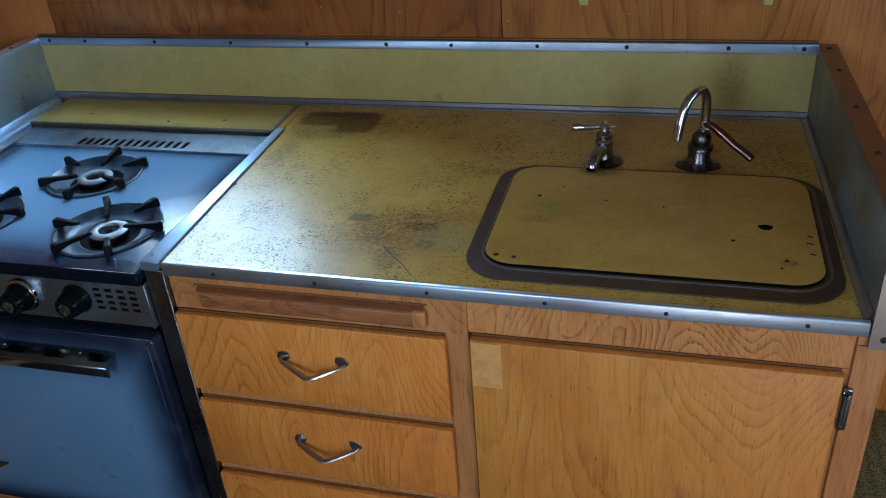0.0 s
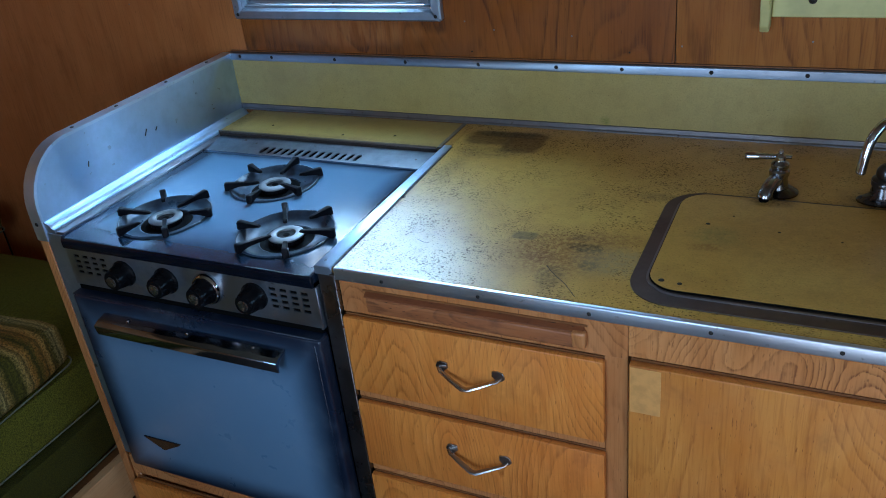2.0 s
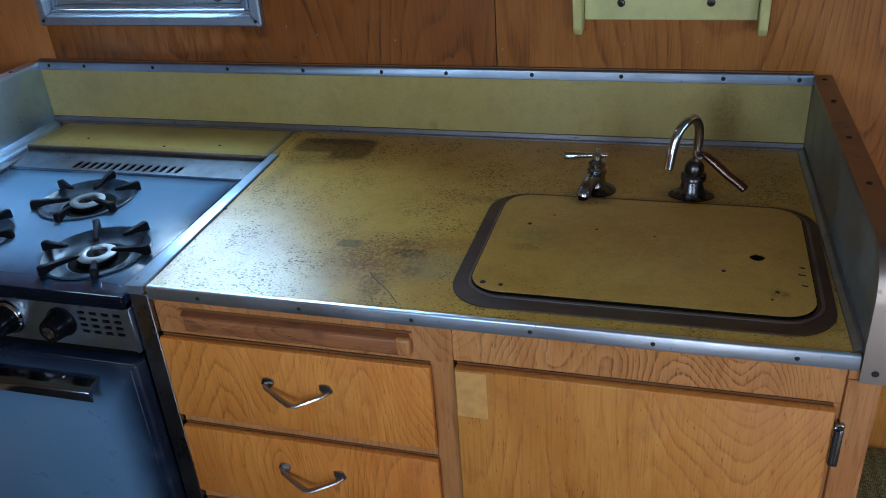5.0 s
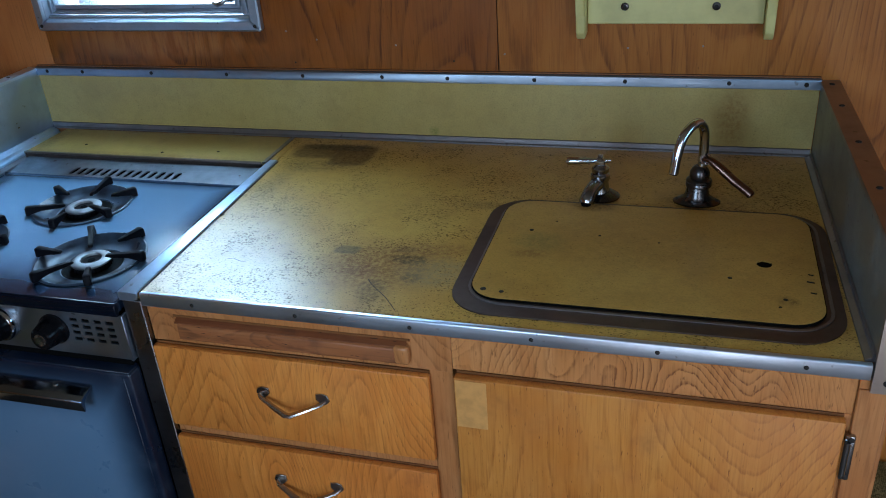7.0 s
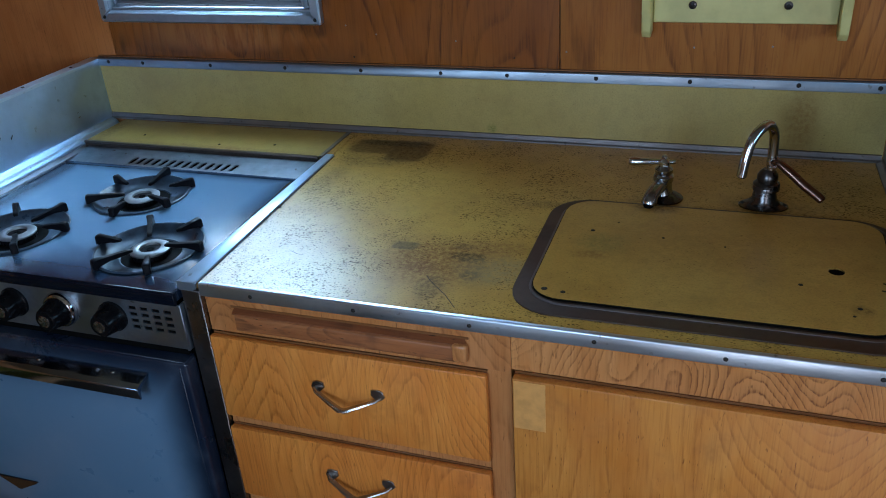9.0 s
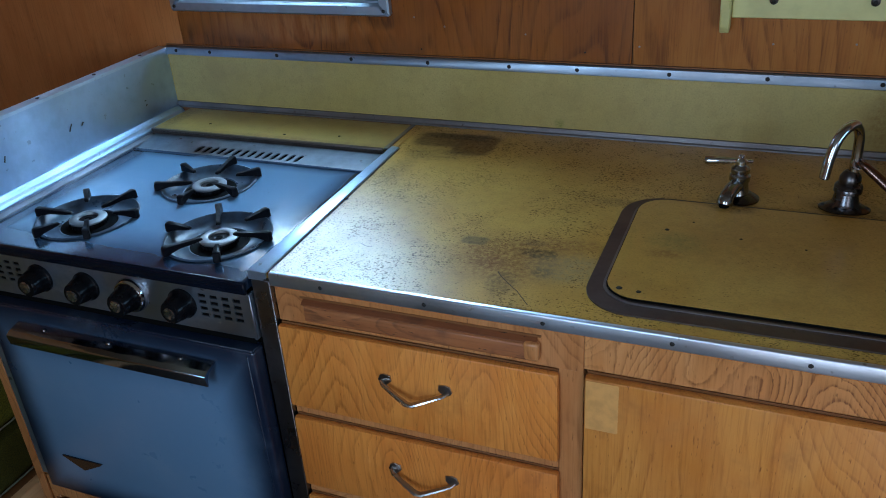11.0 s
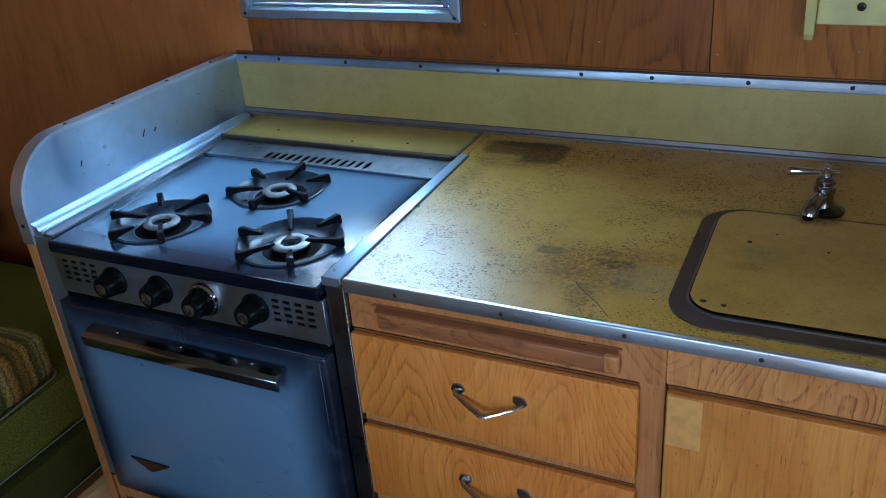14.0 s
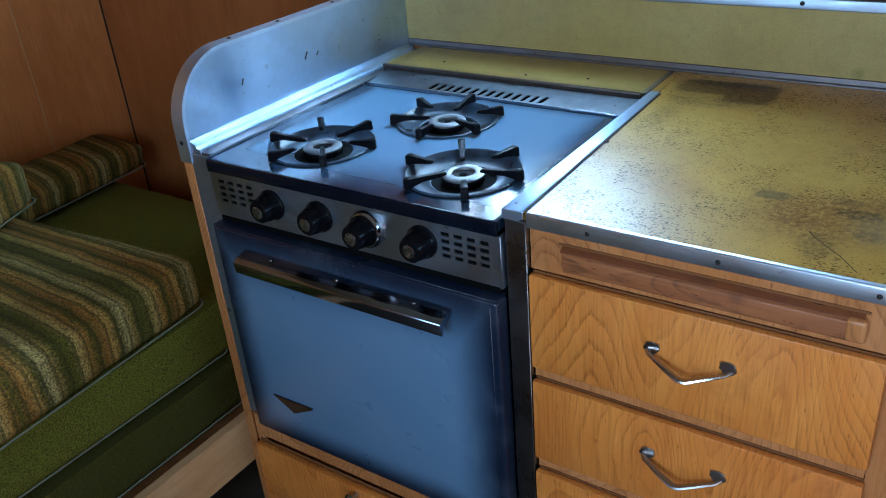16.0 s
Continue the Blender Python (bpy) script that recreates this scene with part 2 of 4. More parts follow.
WOOD_FIGURE = wood("figured_rail_wood", (0.56, 0.245, 0.078), (0.48, 0.19, 0.052), (0.15, 0.045, 0.012), "z", rings=58, size=0.8, lines=0.95, dirt=0.45, stretch=0.55, jitter=0.012)
WOOD_LEDGE = wood("worn_board_handle", (0.40, 0.145, 0.046), (0.21, 0.062, 0.018), (0.075, 0.026, 0.010), "x", rings=16, size=0.5, lines=0.85, dirt=1.0, stretch=0.45, rough=0.55, coat=0.0)
WOOD_WALL = wood("wall_plywood", (0.30, 0.098, 0.015), (0.23, 0.068, 0.009), (0.085, 0.022, 0.004), "z", spec=0.2, rings=34, size=1.1, lines=0.95, offset=0.0, dirt=0.4, rough=0.42, coat=0.12,
                 stains=[(0.14, 1.045, 0.13, 0.045, 0.75, (0.05, 0.016, 0.005)), (0.45, 1.04, 0.12, 0.03, 0.5, (0.05, 0.016, 0.005)), (0.28, 1.075, 0.22, 0.03, 0.5, (0.42, 0.17, 0.05)), (0.60, 1.05, 0.15, 0.05, 0.3, (0.30, 0.10, 0.02)), (0.50, 1.095, 0.035, 0.02, 0.8, (0.04, 0.014, 0.006))])
# lighter copy of the wall plywood, with window sheen put into its colour
WOOD_WALL_SHEEN = wood("sheen_lit_wall_plywood", (0.39, 0.146, 0.026), (0.305, 0.104, 0.017), (0.11, 0.029, 0.006), "z", spec=0.15, rings=36, size=1.0, lines=0.8, offset=0.0, dirt=0.35, rough=0.44, coat=0.06)
WOOD_SIDE = wood("smooth_wall_plywood", (0.48, 0.172, 0.048), (0.40, 0.135, 0.035), (0.13, 0.038, 0.009), "z", rings=6, size=1.6, lines=0.2, dirt=0.35, rough=0.42, coat=0.25)
WOOD_WEST = wood("end_wall_plywood", (0.66, 0.25, 0.07), (0.54, 0.19, 0.048), (0.28, 0.06, 0.014), "z", rings=6, size=1.6, lines=0.2, dirt=0.3, rough=0.42, coat=0.25)
# dark wood; also the colour of the painted shadow lines round fronts
WOOD_DARK_AND_SHADE = wood("dark_wood_and_shadow_lines", (0.22, 0.085, 0.025), (0.16, 0.06, 0.018), (0.06, 0.022, 0.008), "x", rings=5, lines=0.4)
WOOD_PALE = wood("bench_board_wood", (0.62, 0.36, 0.17), (0.54, 0.29, 0.12), (0.35, 0.17, 0.06), "y", rings=5, lines=0.4)
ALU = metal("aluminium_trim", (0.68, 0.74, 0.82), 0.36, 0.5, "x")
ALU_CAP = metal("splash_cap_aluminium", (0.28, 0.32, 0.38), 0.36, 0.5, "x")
ALU_Y = metal("aluminium_strip", (0.44, 0.54, 0.68), 0.38, 0.5, "y")
ALU_DULL = metal("oxidised_moulding", (0.25, 0.225, 0.225), 0.40, 0.7, "x")
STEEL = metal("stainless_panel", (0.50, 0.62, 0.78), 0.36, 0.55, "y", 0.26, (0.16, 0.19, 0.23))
# darker copy of the stainless: reflected wall and counter put into the colour
STEEL_DARK = metal("end_panel_steel_dark_reflection", (0.31, 0.315, 0.295), 0.44, 0.6, "y", 0.18)
# aluminium band with the brown wall's reflection put into its colour
BAND_WARM = metal("cap_strip_brown_reflection", (0.34, 0.28, 0.24), 0.36, 0.6, "y")
STEEL_EDGE = metal("corner_filler_steel", (0.38, 0.45, 0.54), 0.42, 0.7, "z")
STEEL_CP = metal("control_panel_steel", (0.35, 0.39, 0.45), 0.36, 0.85, "x", 0.2, (0.06, 0.05, 0.045))
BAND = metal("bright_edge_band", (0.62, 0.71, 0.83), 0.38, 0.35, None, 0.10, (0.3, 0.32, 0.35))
STEEL_POST = metal("dull_steel_post", (0.20, 0.185, 0.18), 0.27, 0.8, "z", 0.2)
CHROME = metal("chrome", (0.50, 0.51, 0.53), 0.09, 0.35, None, 0.08)
CHROME_OLD = metal("pitted_chrome", (0.33, 0.335, 0.345), 0.16, 0.7, None, 0.14)
RIM = metal("tarnished_sink_rim", (0.15, 0.115, 0.10), 0.40, 0.6, None, 0.12)
WINDOW_ALU = metal("window_aluminium", (0.40, 0.44, 0.50), 0.46, 0.5, "x")


def laminate(name, base, deep, stains, specks=0.33, density=0.46, ink=0.62):
    """Flecked yellow laminate, rubbed and dirty, with stains of (x, y or -z, half sizes, softness, amount, colour)."""
    m = Mat(name, 0.3, 0.0, 0.5)
    x, y, z = m.axes()
    c = m.mix(m.fit(m.noise(3.0, 4, 0.6), 0.3, 0.7), base, deep)
    c = m.mix(m.fit(m.noise(13, 5, 0.7), 0.42, 0.72, 0.0, 0.42), c, (deep[0] * 0.72, deep[1] * 0.66, deep[2] * 0.6))
    c = m.mix(m.fit(m.noise(320, 3, 0.7), 0.40, 0.72, 0.0, 0.36), c, tuple(k * 0.5 for k in deep))
    c = m.mix(m.fit(m.noise(55, 4, 0.65), 0.45, 0.72, 0.0, 0.28), c, tuple(k * 0.6 for k in deep))
    many = m.fit(m.noise(9.0, 5, 0.7), 0.36, 0.62, 0.28, 1.0)
    f = None
    for size, turn, squash in ((270, 0.4, 1.6), (380, -0.7, 1.4), (190, 1.3, 1.9)):
        v = m.t.nodes.new("ShaderNodeTexVoronoi")
        v.inputs["Scale"].default_value = size
        m.put(v.inputs["Vector"], m.mapping((1, squash, 1.3), rot=(0, 0, turn)))
        chance = m.axes(v.outputs["Color"])[0]
        radius = m.math("MULTIPLY", m.fit(chance, specks, 1.0, 0.0, density), many)
        edge = m.math("ADD", m.math("SUBTRACT", v.outputs["Distance"], radius), m.math("MULTIPLY", m.math("SUBTRACT", m.noise(1100, 2), 0.5), 0.42))
        dot = m.math("MULTIPLY", m.fit(edge, 0.07, -0.05), m.math("GREATER_THAN", chance, specks))
        dot = m.math("MULTIPLY", dot, m.fit(m.axes(v.outputs["Color"])[1], 0.0, 1.0, 0.35, 1.0))
        f = dot if f is None else m.math("MAXIMUM", f, dot)
    f = m.math("MULTIPLY", f, ink)
    c = m.mix(f, c, (0.036, 0.020, 0.008))
    ragged = m.noise(24, 5, 0.7)
    rag2 = m.noise(130, 5, 0.75)
    dull = None
    for sx, sy, rx, ry, soft, amount, col in stains:
        dx = m.math("ABSOLUTE", m.math("DIVIDE", m.math("SUBTRACT", x, sx), rx))
        dy = m.math("ABSOLUTE", m.math("DIVIDE", m.math("SUBTRACT", y if ry > 0 else z, sy), abs(ry)))
        power = 5.0 if soft < 0.3 else 2.2
        d = m.math("POWER", m.math("ADD", m.math("POWER", dx, power), m.math("POWER", dy, power)), 1.0 / power)
        d = m.math("ADD", d, m.math("MULTIPLY", m.math("SUBTRACT", ragged, 0.5), 0.35 + soft * 1.4))
        k = m.fit(d, 1.0 - soft, 1.0 + soft, amount, 0.0)
        k = m.math("MULTIPLY", k, m.fit(rag2, 0.36, 0.62, 0.75 if soft < 0.3 else 0.25, 1.0))
        c = m.mix(k, c, col)
        dull = k if dull is None else m.math("MAXIMUM", dull, k)
    m.colour(c)
    wear = m.fit(m.noise(11, 5, 0.65), 0.3, 0.75, 0.305, 0.41)
    m.rough(m.math("ADD", wear, m.math("MULTIPLY", f, 0.25)))
    f = f if dull is None else m.math("MAXIMUM", f, m.math("MULTIPLY", dull, 0.8))
    m.put(m.b.inputs["Specular IOR Level"], m.fit(f, 0.0, 1.0, 0.5, 0.08))
    m.bump(m.noise(240, 2, 0.5), 0.10, 0.0008)
    return m.m


BROWN = (0.052, 0.024, 0.007)
RUST = (0.19, 0.070, 0.018)
TOP_YELLOW = laminate("worn_yellow_laminate", (0.575, 0.342, 0.070), (0.49, 0.248, 0.033), [
    (0.699, -0.078, 0.038, 0.047, 0.20, 0.95, (0.095, 0.036, 0.008)), (0.630, -0.066, 0.045, 0.032, 0.28, 0.92, (0.085, 0.034, 0.008)), (0.660, -0.045, 0.055, 0.012, 0.29, 0.8, BROWN), (0.655, -0.130, 0.060, 0.026, 0.5, 0.5, BROWN),
    (0.890, -0.452, 0.080, 0.062, 0.55, 0.85, RUST), (0.918, -0.432, 0.026, 0.014, 0.3, 0.85, BROWN), (0.865, -0.470, 0.022, 0.016, 0.4, 0.7, RUST), (0.822, -0.418, 0.017, 0.011, 0.29, 0.75, (0.085, 0.062, 0.035)), (0.935, -0.480, 0.014, 0.012, 0.4, 0.8, (0.10, 0.042, 0.014)), (0.905, -0.405, 0.016, 0.010, 0.4, 0.75, (0.10, 0.042, 0.014)),
    (0.962, -0.462, 0.050, 0.036, 0.5, 0.42, (0.30, 0.27, 0.16)), (0.893, -0.518, 0.018, 0.032, 0.45, 0.6, BROWN), (0.96, -0.40, 0.05, 0.02, 0.5, 0.5, RUST),
    (1.14, -0.225, 0.035, 0.035, 0.5, 0.6, BROWN), (1.30, -0.20, 0.06, 0.035, 0.5, 0.5, BROWN), (0.985, -0.25, 0.03, 0.012, 0.5, 0.5, BROWN), (0.61, -0.20, 0.02, 0.07, 0.6, 0.4, BROWN),
    (1.40, -0.13, 0.06, 0.08, 0.6, 0.35, BROWN)], 0.30, 0.50, 0.85)
COVER_YELLOW = laminate("cover_laminate", (0.52, 0.298, 0.064), (0.44, 0.226, 0.036), [
    (1.085, -0.365, 0.03, 0.025, 0.6, 0.4, (0.12, 0.14, 0.05)), (1.075, -0.40, 0.025, 0.012, 0.5, 0.55, RUST), (1.145, -0.24, 0.03, 0.015, 0.5, 0.7, BROWN), (1.40, -0.47, 0.012, 0.010, 0.4, 0.6, BROWN), (1.23, -0.36, 0.10, 0.06, 0.6, 0.25, RUST)], 0.72, 0.34, 0.5)
SPLASH_YELLOW = laminate("splash_laminate", (0.435, 0.330, 0.112), (0.39, 0.285, 0.086), [
    (1.34, 0.96, 0.022, -0.05, 0.7, 0.55, (0.20, 0.10, 0.025)), (1.175, 0.95, 0.015, -0.05, 0.7, 0.25, (0.2, 0.12, 0.04)), (0.83, 0.921, 0.008, -0.008, 0.5, 0.8, (0.16, 0.17, 0.04))], 0.55, 0.22, 0.45)
DECK_YELLOW = laminate("deck_laminate", (0.47, 0.318, 0.085), (0.43, 0.285, 0.068), [(0.29, -0.125, 0.26, 0.012, 0.6, 0.5, RUST), (0.05, -0.06, 0.02, 0.06, 0.6, 0.5, BROWN)], 0.70, 0.30, 0.5)


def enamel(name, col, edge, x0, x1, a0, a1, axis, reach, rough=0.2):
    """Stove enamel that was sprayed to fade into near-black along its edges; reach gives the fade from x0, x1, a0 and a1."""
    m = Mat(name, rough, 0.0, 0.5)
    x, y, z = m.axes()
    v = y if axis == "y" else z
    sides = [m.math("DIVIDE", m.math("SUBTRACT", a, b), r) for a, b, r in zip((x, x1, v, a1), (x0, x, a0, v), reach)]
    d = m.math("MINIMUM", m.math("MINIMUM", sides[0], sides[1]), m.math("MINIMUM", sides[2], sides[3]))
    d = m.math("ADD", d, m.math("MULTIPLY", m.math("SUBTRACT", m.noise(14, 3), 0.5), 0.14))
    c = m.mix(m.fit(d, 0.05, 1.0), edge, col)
    haze = m.fit(m.noise(7, 6, 0.7), 0.50, 0.75, 0.0, 0.10)
    c = m.mix(haze, c, (0.30, 0.34, 0.40))
    dirt = m.fit(m.noise(260, 2, 0.5), 0.72, 0.80, 0.0, 0.6)
    c = m.mix(dirt, c, (0.05, 0.04, 0.035))
    m.colour(c)
    m.rough(m.fit(m.noise(12, 5, 0.65), 0.3, 0.8, rough - 0.03, rough + 0.09))
    m.bump(m.noise(160, 2, 0.5), 0.03, 0.0006)
    return m.m


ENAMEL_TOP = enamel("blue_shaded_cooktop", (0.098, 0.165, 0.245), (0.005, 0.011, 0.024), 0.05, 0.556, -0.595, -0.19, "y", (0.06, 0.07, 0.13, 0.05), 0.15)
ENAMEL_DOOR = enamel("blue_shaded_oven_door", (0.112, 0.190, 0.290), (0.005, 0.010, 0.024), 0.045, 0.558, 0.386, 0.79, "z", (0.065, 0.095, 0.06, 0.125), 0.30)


def plain(name, col, rough=0.5, metallic=0.0, vary=0.2, scale=30, bump=0.1, spec=0.5):
    m = Mat(name, rough, metallic, spec)
    n = m.noise(scale, 4, 0.6)
    m.colour(m.mix(m.fit(n, 0.35, 0.7, 0.0, 1.0), col, tuple(k * (1 - vary) for k in col)))
    m.rough(m.fit(m.noise(scale * 0.6, 4, 0.6), 0.3, 0.75, rough - 0.08, rough + 0.12))
    m.bump(m.noise(scale * 6, 2), bump, 0.0008)
    return m.m


CAST = plain("black_cast_iron", (0.004, 0.004, 0.006), 0.42, 0.0, 0.4, 60, 0.2, 0.09)
BLACK = plain("black_bakelite", (0.004, 0.004, 0.005), 0.22, 0.0, 0.3, 30, 0.05, 0.12)
# grime in seam and scratches; also the painted shade under the deck lip
GRIME_AND_GAP_SHADE = plain("old_grime_and_gap_shade", (0.035, 0.022, 0.015), 0.6, 0.0, 0.5, 40)
KNOB_DISC = plain("satin_grey_disc", (0.34, 0.33, 0.32), 0.24, 0.95, 0.5, 120)
PULL = metal("tarnished_chrome_pull", (0.42, 0.39, 0.37), 0.22, 0.6, None, 0.12)
DARK_CHROME = metal("darkened_chrome", (0.11, 0.10, 0.10), 0.2, 0.6, None, 0.14)
# near-black colour that stands in for shade inside gaps, wells and holes
RECESS_BLACK = plain("recess_shade_black", (0.003, 0.003, 0.003), 0.8, 0.0, 0.3, 30, 0.1, 0.05)
BURNER = metal("burner_cap_metal", (0.25, 0.25, 0.255), 0.46, 0.6, None, 0.14)
BOWL = plain("burner_bowl", (0.034, 0.050, 0.074), 0.34, 0.0, 0.6, 25, 0.1, 0.28)
PAINT = plain("pale_yellow_paint", (0.55, 0.485, 0.185), 0.4, 0.0, 0.2, 18)
DOT = plain("dark_hole", (0.012, 0.008, 0.005), 0.8)
CREAM = plain("piping_cream", (0.17, 0.155, 0.095), 0.8, 0.0, 0.2)
COPPER = metal("warm_worn_chrome", (0.18, 0.105, 0.08), 0.20, 0.5, None, 0.12)
PLASTER = plain("ceiling_paint", (0.18, 0.11, 0.055), 0.6, 0.0, 0.15, 6)
FLOORING = plain("floor_linoleum", (0.085, 0.062, 0.042), 0.45, 0.0, 0.35, 14)
CURTAIN = plain("white_curtain", (0.72, 0.73, 0.75), 0.9)


def fabric(name, cols, along="y", period=0.23, scale=1.0):
    """Woven tweed; cols are (place in the stripe's repeat, colour)."""
    m = Mat(name, 0.92, 0.0, 0.15)
    x, y, z = m.axes()
    v = {"x": x, "y": y, "z": z}[along]
    if len(cols) > 1:
        wob = m.math("MULTIPLY", m.math("SUBTRACT", m.noise(18, 3), 0.5), 0.012)
        f = m.math("FRACT", m.math("DIVIDE", m.math("ADD", v, wob), period))
        f = m.math("ADD", f, m.math("MULTIPLY", m.math("SUBTRACT", m.noise(240, 2), 0.5), 0.16), clamp=True)
        c = m.ramp(f, cols)
        thin = m.math("FRACT", m.math("DIVIDE", m.math("ADD", v, wob), period * 0.137))
        c = m.mix(m.fit(thin, 0.62, 0.85, 0.0, 0.6), c, (0.045, 0.036, 0.007))
    else:
        c = cols[0][1]
    tweed = m.noise(300 * scale, 2.5, 0.65)
    low = m.noise(5, 4, 0.6)
    c = m.mix(m.fit(tweed, 0.38, 0.64, 0.0, 0.72), c, (0.020, 0.019, 0.005))
    c = m.mix(m.fit(low, 0.4, 0.75, 0.0, 0.35), c, (0.05, 0.045, 0.012))
    m.colour(c)
    weave = m.math("MULTIPLY", m.math("SINE", m.math("MULTIPLY", v, 1500)), 0.1)
    m.bump(m.math("ADD", tweed, weave), 0.6, 0.002)
    return m.m


HANDLE = metal("dark_mirror_chrome", (0.26, 0.31, 0.39), 0.10, 0.45, None, 0.1)
NAVY = plain("near_black_enamel", (0.004, 0.006, 0.012), 0.18, 0.0, 0.3, 20, 0.03, 0.18)
# one green fabric twice: darkened for the shaded cushion, brightened for the lit one
GREEN_SHADED = fabric("green_tweed_shaded", [(0.0, (0.060, 0.049, 0.0045))], scale=1.5)
GREEN_LIT = fabric("green_tweed_lit", [(0.0, (0.150, 0.130, 0.012))], scale=1.4)
STRIPE = fabric("striped_weave", [(0.0, (0.30, 0.125, 0.020)), (0.10, (0.44, 0.235, 0.048)), (0.18, (0.085, 0.066, 0.007)), (0.30, (0.46, 0.33, 0.115)), (0.37, (0.32, 0.19, 0.042)),
                                  (0.46, (0.080, 0.064, 0.007)), (0.60, (0.120, 0.092, 0.010)), (0.68, (0.44, 0.28, 0.075)), (0.80, (0.36, 0.155, 0.024)), (0.88, (0.085, 0.066, 0.007)), (1.0, (0.30, 0.125, 0.020))], period=0.15)
TAN_WEAVE = fabric("tan_woven_fabric", [(0.0, (0.34, 0.28, 0.12)), (0.5, (0.22, 0.19, 0.08)), (1.0, (0.34, 0.28, 0.12))], "x", 0.02)

glass = Mat("window_glass", 0.02)
glass.b.inputs["Transmission Weight"].default_value = 1.0
glass.b.inputs["IOR"].default_value = 1.45
GLASS = glass.m
day = bpy.data.materials.new("bright_daylight")
day.use_nodes = True
day.node_tree.nodes.remove(day.node_tree.nodes["Principled BSDF"])
glow = day.node_tree.nodes.new("ShaderNodeEmission")
glow.inputs["Color"].default_value, glow.inputs["Strength"].default_value = (0.86, 0.94, 1.0, 1), 9.0
day.node_tree.links.new(glow.outputs[0], day.node_tree.nodes["Material Output"].inputs[0])

# ---- the shell of the trailer ----
SHELL = plain("wall_core", (0.10, 0.06, 0.03), 0.8)
FLOOR_Z = 0.0
setting("floor", box(WEST - 0.1, EAST + 0.1, SOUTH - 0.1, 0.1, -0.06, FLOOR_Z), FLOORING)
setting("ceiling", box(WEST - 0.1, EAST + 0.1, SOUTH - 0.1, 0.1, CEIL, CEIL + 0.05), PLASTER)


def rect(x0, x1, z0, z1):
    return [(x0, z0), (x1, z0), (x1, z1), (x0, z1)]


WALL_Y = 0.006
wall_north = setting("wall_north", swap_yz(plate(rect(WEST - 0.06, EAST + 0.06, 0, CEIL), [rect(0.060, 0.509, 1.121, 1.747)], 0, 0.05), WALL_Y + 0.007), SHELL,
                     "varnished plywood side wall of the trailer", "wall")
for x0, x1, material in ((WEST, 0.0415, WOOD_SIDE), (0.0435, 0.951, WOOD_WALL), (0.953, 2.17, WOOD_WALL_SHEEN), (2.172, EAST, WOOD_WALL_SHEEN)):
    holes = [rect(0.060, 0.509, 1.121, 1.747)] if x0 < 0.1 < x1 else []
    part("plywood_panel", swap_yz(plate(rect(x0, x1, 0.0, CEIL), holes, 0, 0.006), WALL_Y), material, wall_north)
for x, z in ((-0.259, 1.129), (0.572, 1.043), (0.873, 1.049), (0.562, 1.100), (1.168, 1.074), (1.285, 1.078), (0.769, 1.076), (0.951 + 0.012, 1.062), (0.62, 1.085)):
    part("wall_pin", turned([(0.0017, 0), (0.0015, 0.0006), (0.0, 0.0009)], 10, pose(x, WALL_Y, z, 90)), DOT if z < 1.06 else ALU_DULL, wall_north)


def holed_wall(name, x, flip, y0, y1, hole):
    """A plywood end wall across the trailer at x, with one window opening or none."""
    bm = plate([(y0, 0), (y1, 0), (y1, CEIL), (y0, CEIL)], [[(hole[0], hole[2]), (hole[1], hole[2]), (hole[1], hole[3]), (hole[0], hole[3])]] if hole else [], 0, 0.05)
    for v in bm.verts:
        v.co = Vector((x - flip * v.co.z, v.co.x, v.co.y))
    return setting(name, bm, WOOD_SIDE, "smooth varnished plywood end wall", "wall")


wall_west = holed_wall("wall_west", WEST - 0.004, -1, SOUTH - 0.05, 0.05, None)
for y0, y1 in ((-0.2345, WALL_Y), (-1.2, -0.2375), (SOUTH, -1.203)):
    part("plywood_panel", box(WEST - 0.004, WEST, y0, y1, 0, CEIL), WOOD_WEST, wall_west)
part("corner_gap", box(WEST, WEST + 0.003, WALL_Y - 0.003, WALL_Y, 0, CEIL), DOT, wall_west)
part("joint_strip", box(WEST, WEST + 0.0015, -0.2375, -0.2345, 0, CEIL), WOOD_PALE, wall_west)
outlet = thing("power_panel", "small dark metal power panel with white socket and black plug", "outlet")
part("plate", box(WEST + 0.0005, WEST + 0.006, -0.118, -0.040, 0.984, 1.14, 0.002, 1), metal("dull_grey_plate", (0.16, 0.16, 0.17), 0.45, 0.4), outlet)
part("edge_rail", box(WEST + 0.0005, WEST + 0.010, -0.042, -0.039, 0.978, 1.14, 0.0008, 1), ALU_DULL, outlet)
part("edge_rail", box(WEST + 0.0005, WEST + 0.010, -0.119, -0.116, 0.99, 1.14, 0.0008, 1), ALU_DULL, outlet)
part("side_board", box(WEST + 0.0005, WEST + 0.007, -0.0385, -0.014, 0.968, 1.14, 0.002, 1), DOT, outlet)
sock = part("socket", box(WEST + 0.007, WEST + 0.011, -0.033, -0.018, 0.993, 1.024, 0.002, 2), plain("white_plastic", (0.62, 0.62, 0.60), 0.4), outlet, "white double socket")
for z in (1.002, 1.0155):
    part("socket_hole", turned([(0.0042, 0), (0.0042, 0.0008)], 14, pose(WEST + 0.011, -0.0255, z, 0, 90)), DOT, sock)
plug = part("plug", box(WEST + 0.006, WEST + 0.034, -0.124, -0.092, 0.988, 1.036, 0.004, 2), BLACK, outlet, "black plug")
part("cord", tube([(WEST + 0.02, -0.106, 0.99), (WEST + 0.022, -0.106, 0.972), (WEST + 0.024, -0.104, 0.962)], [0.003, 0.003, 0.0022], 8), BLACK, plug)
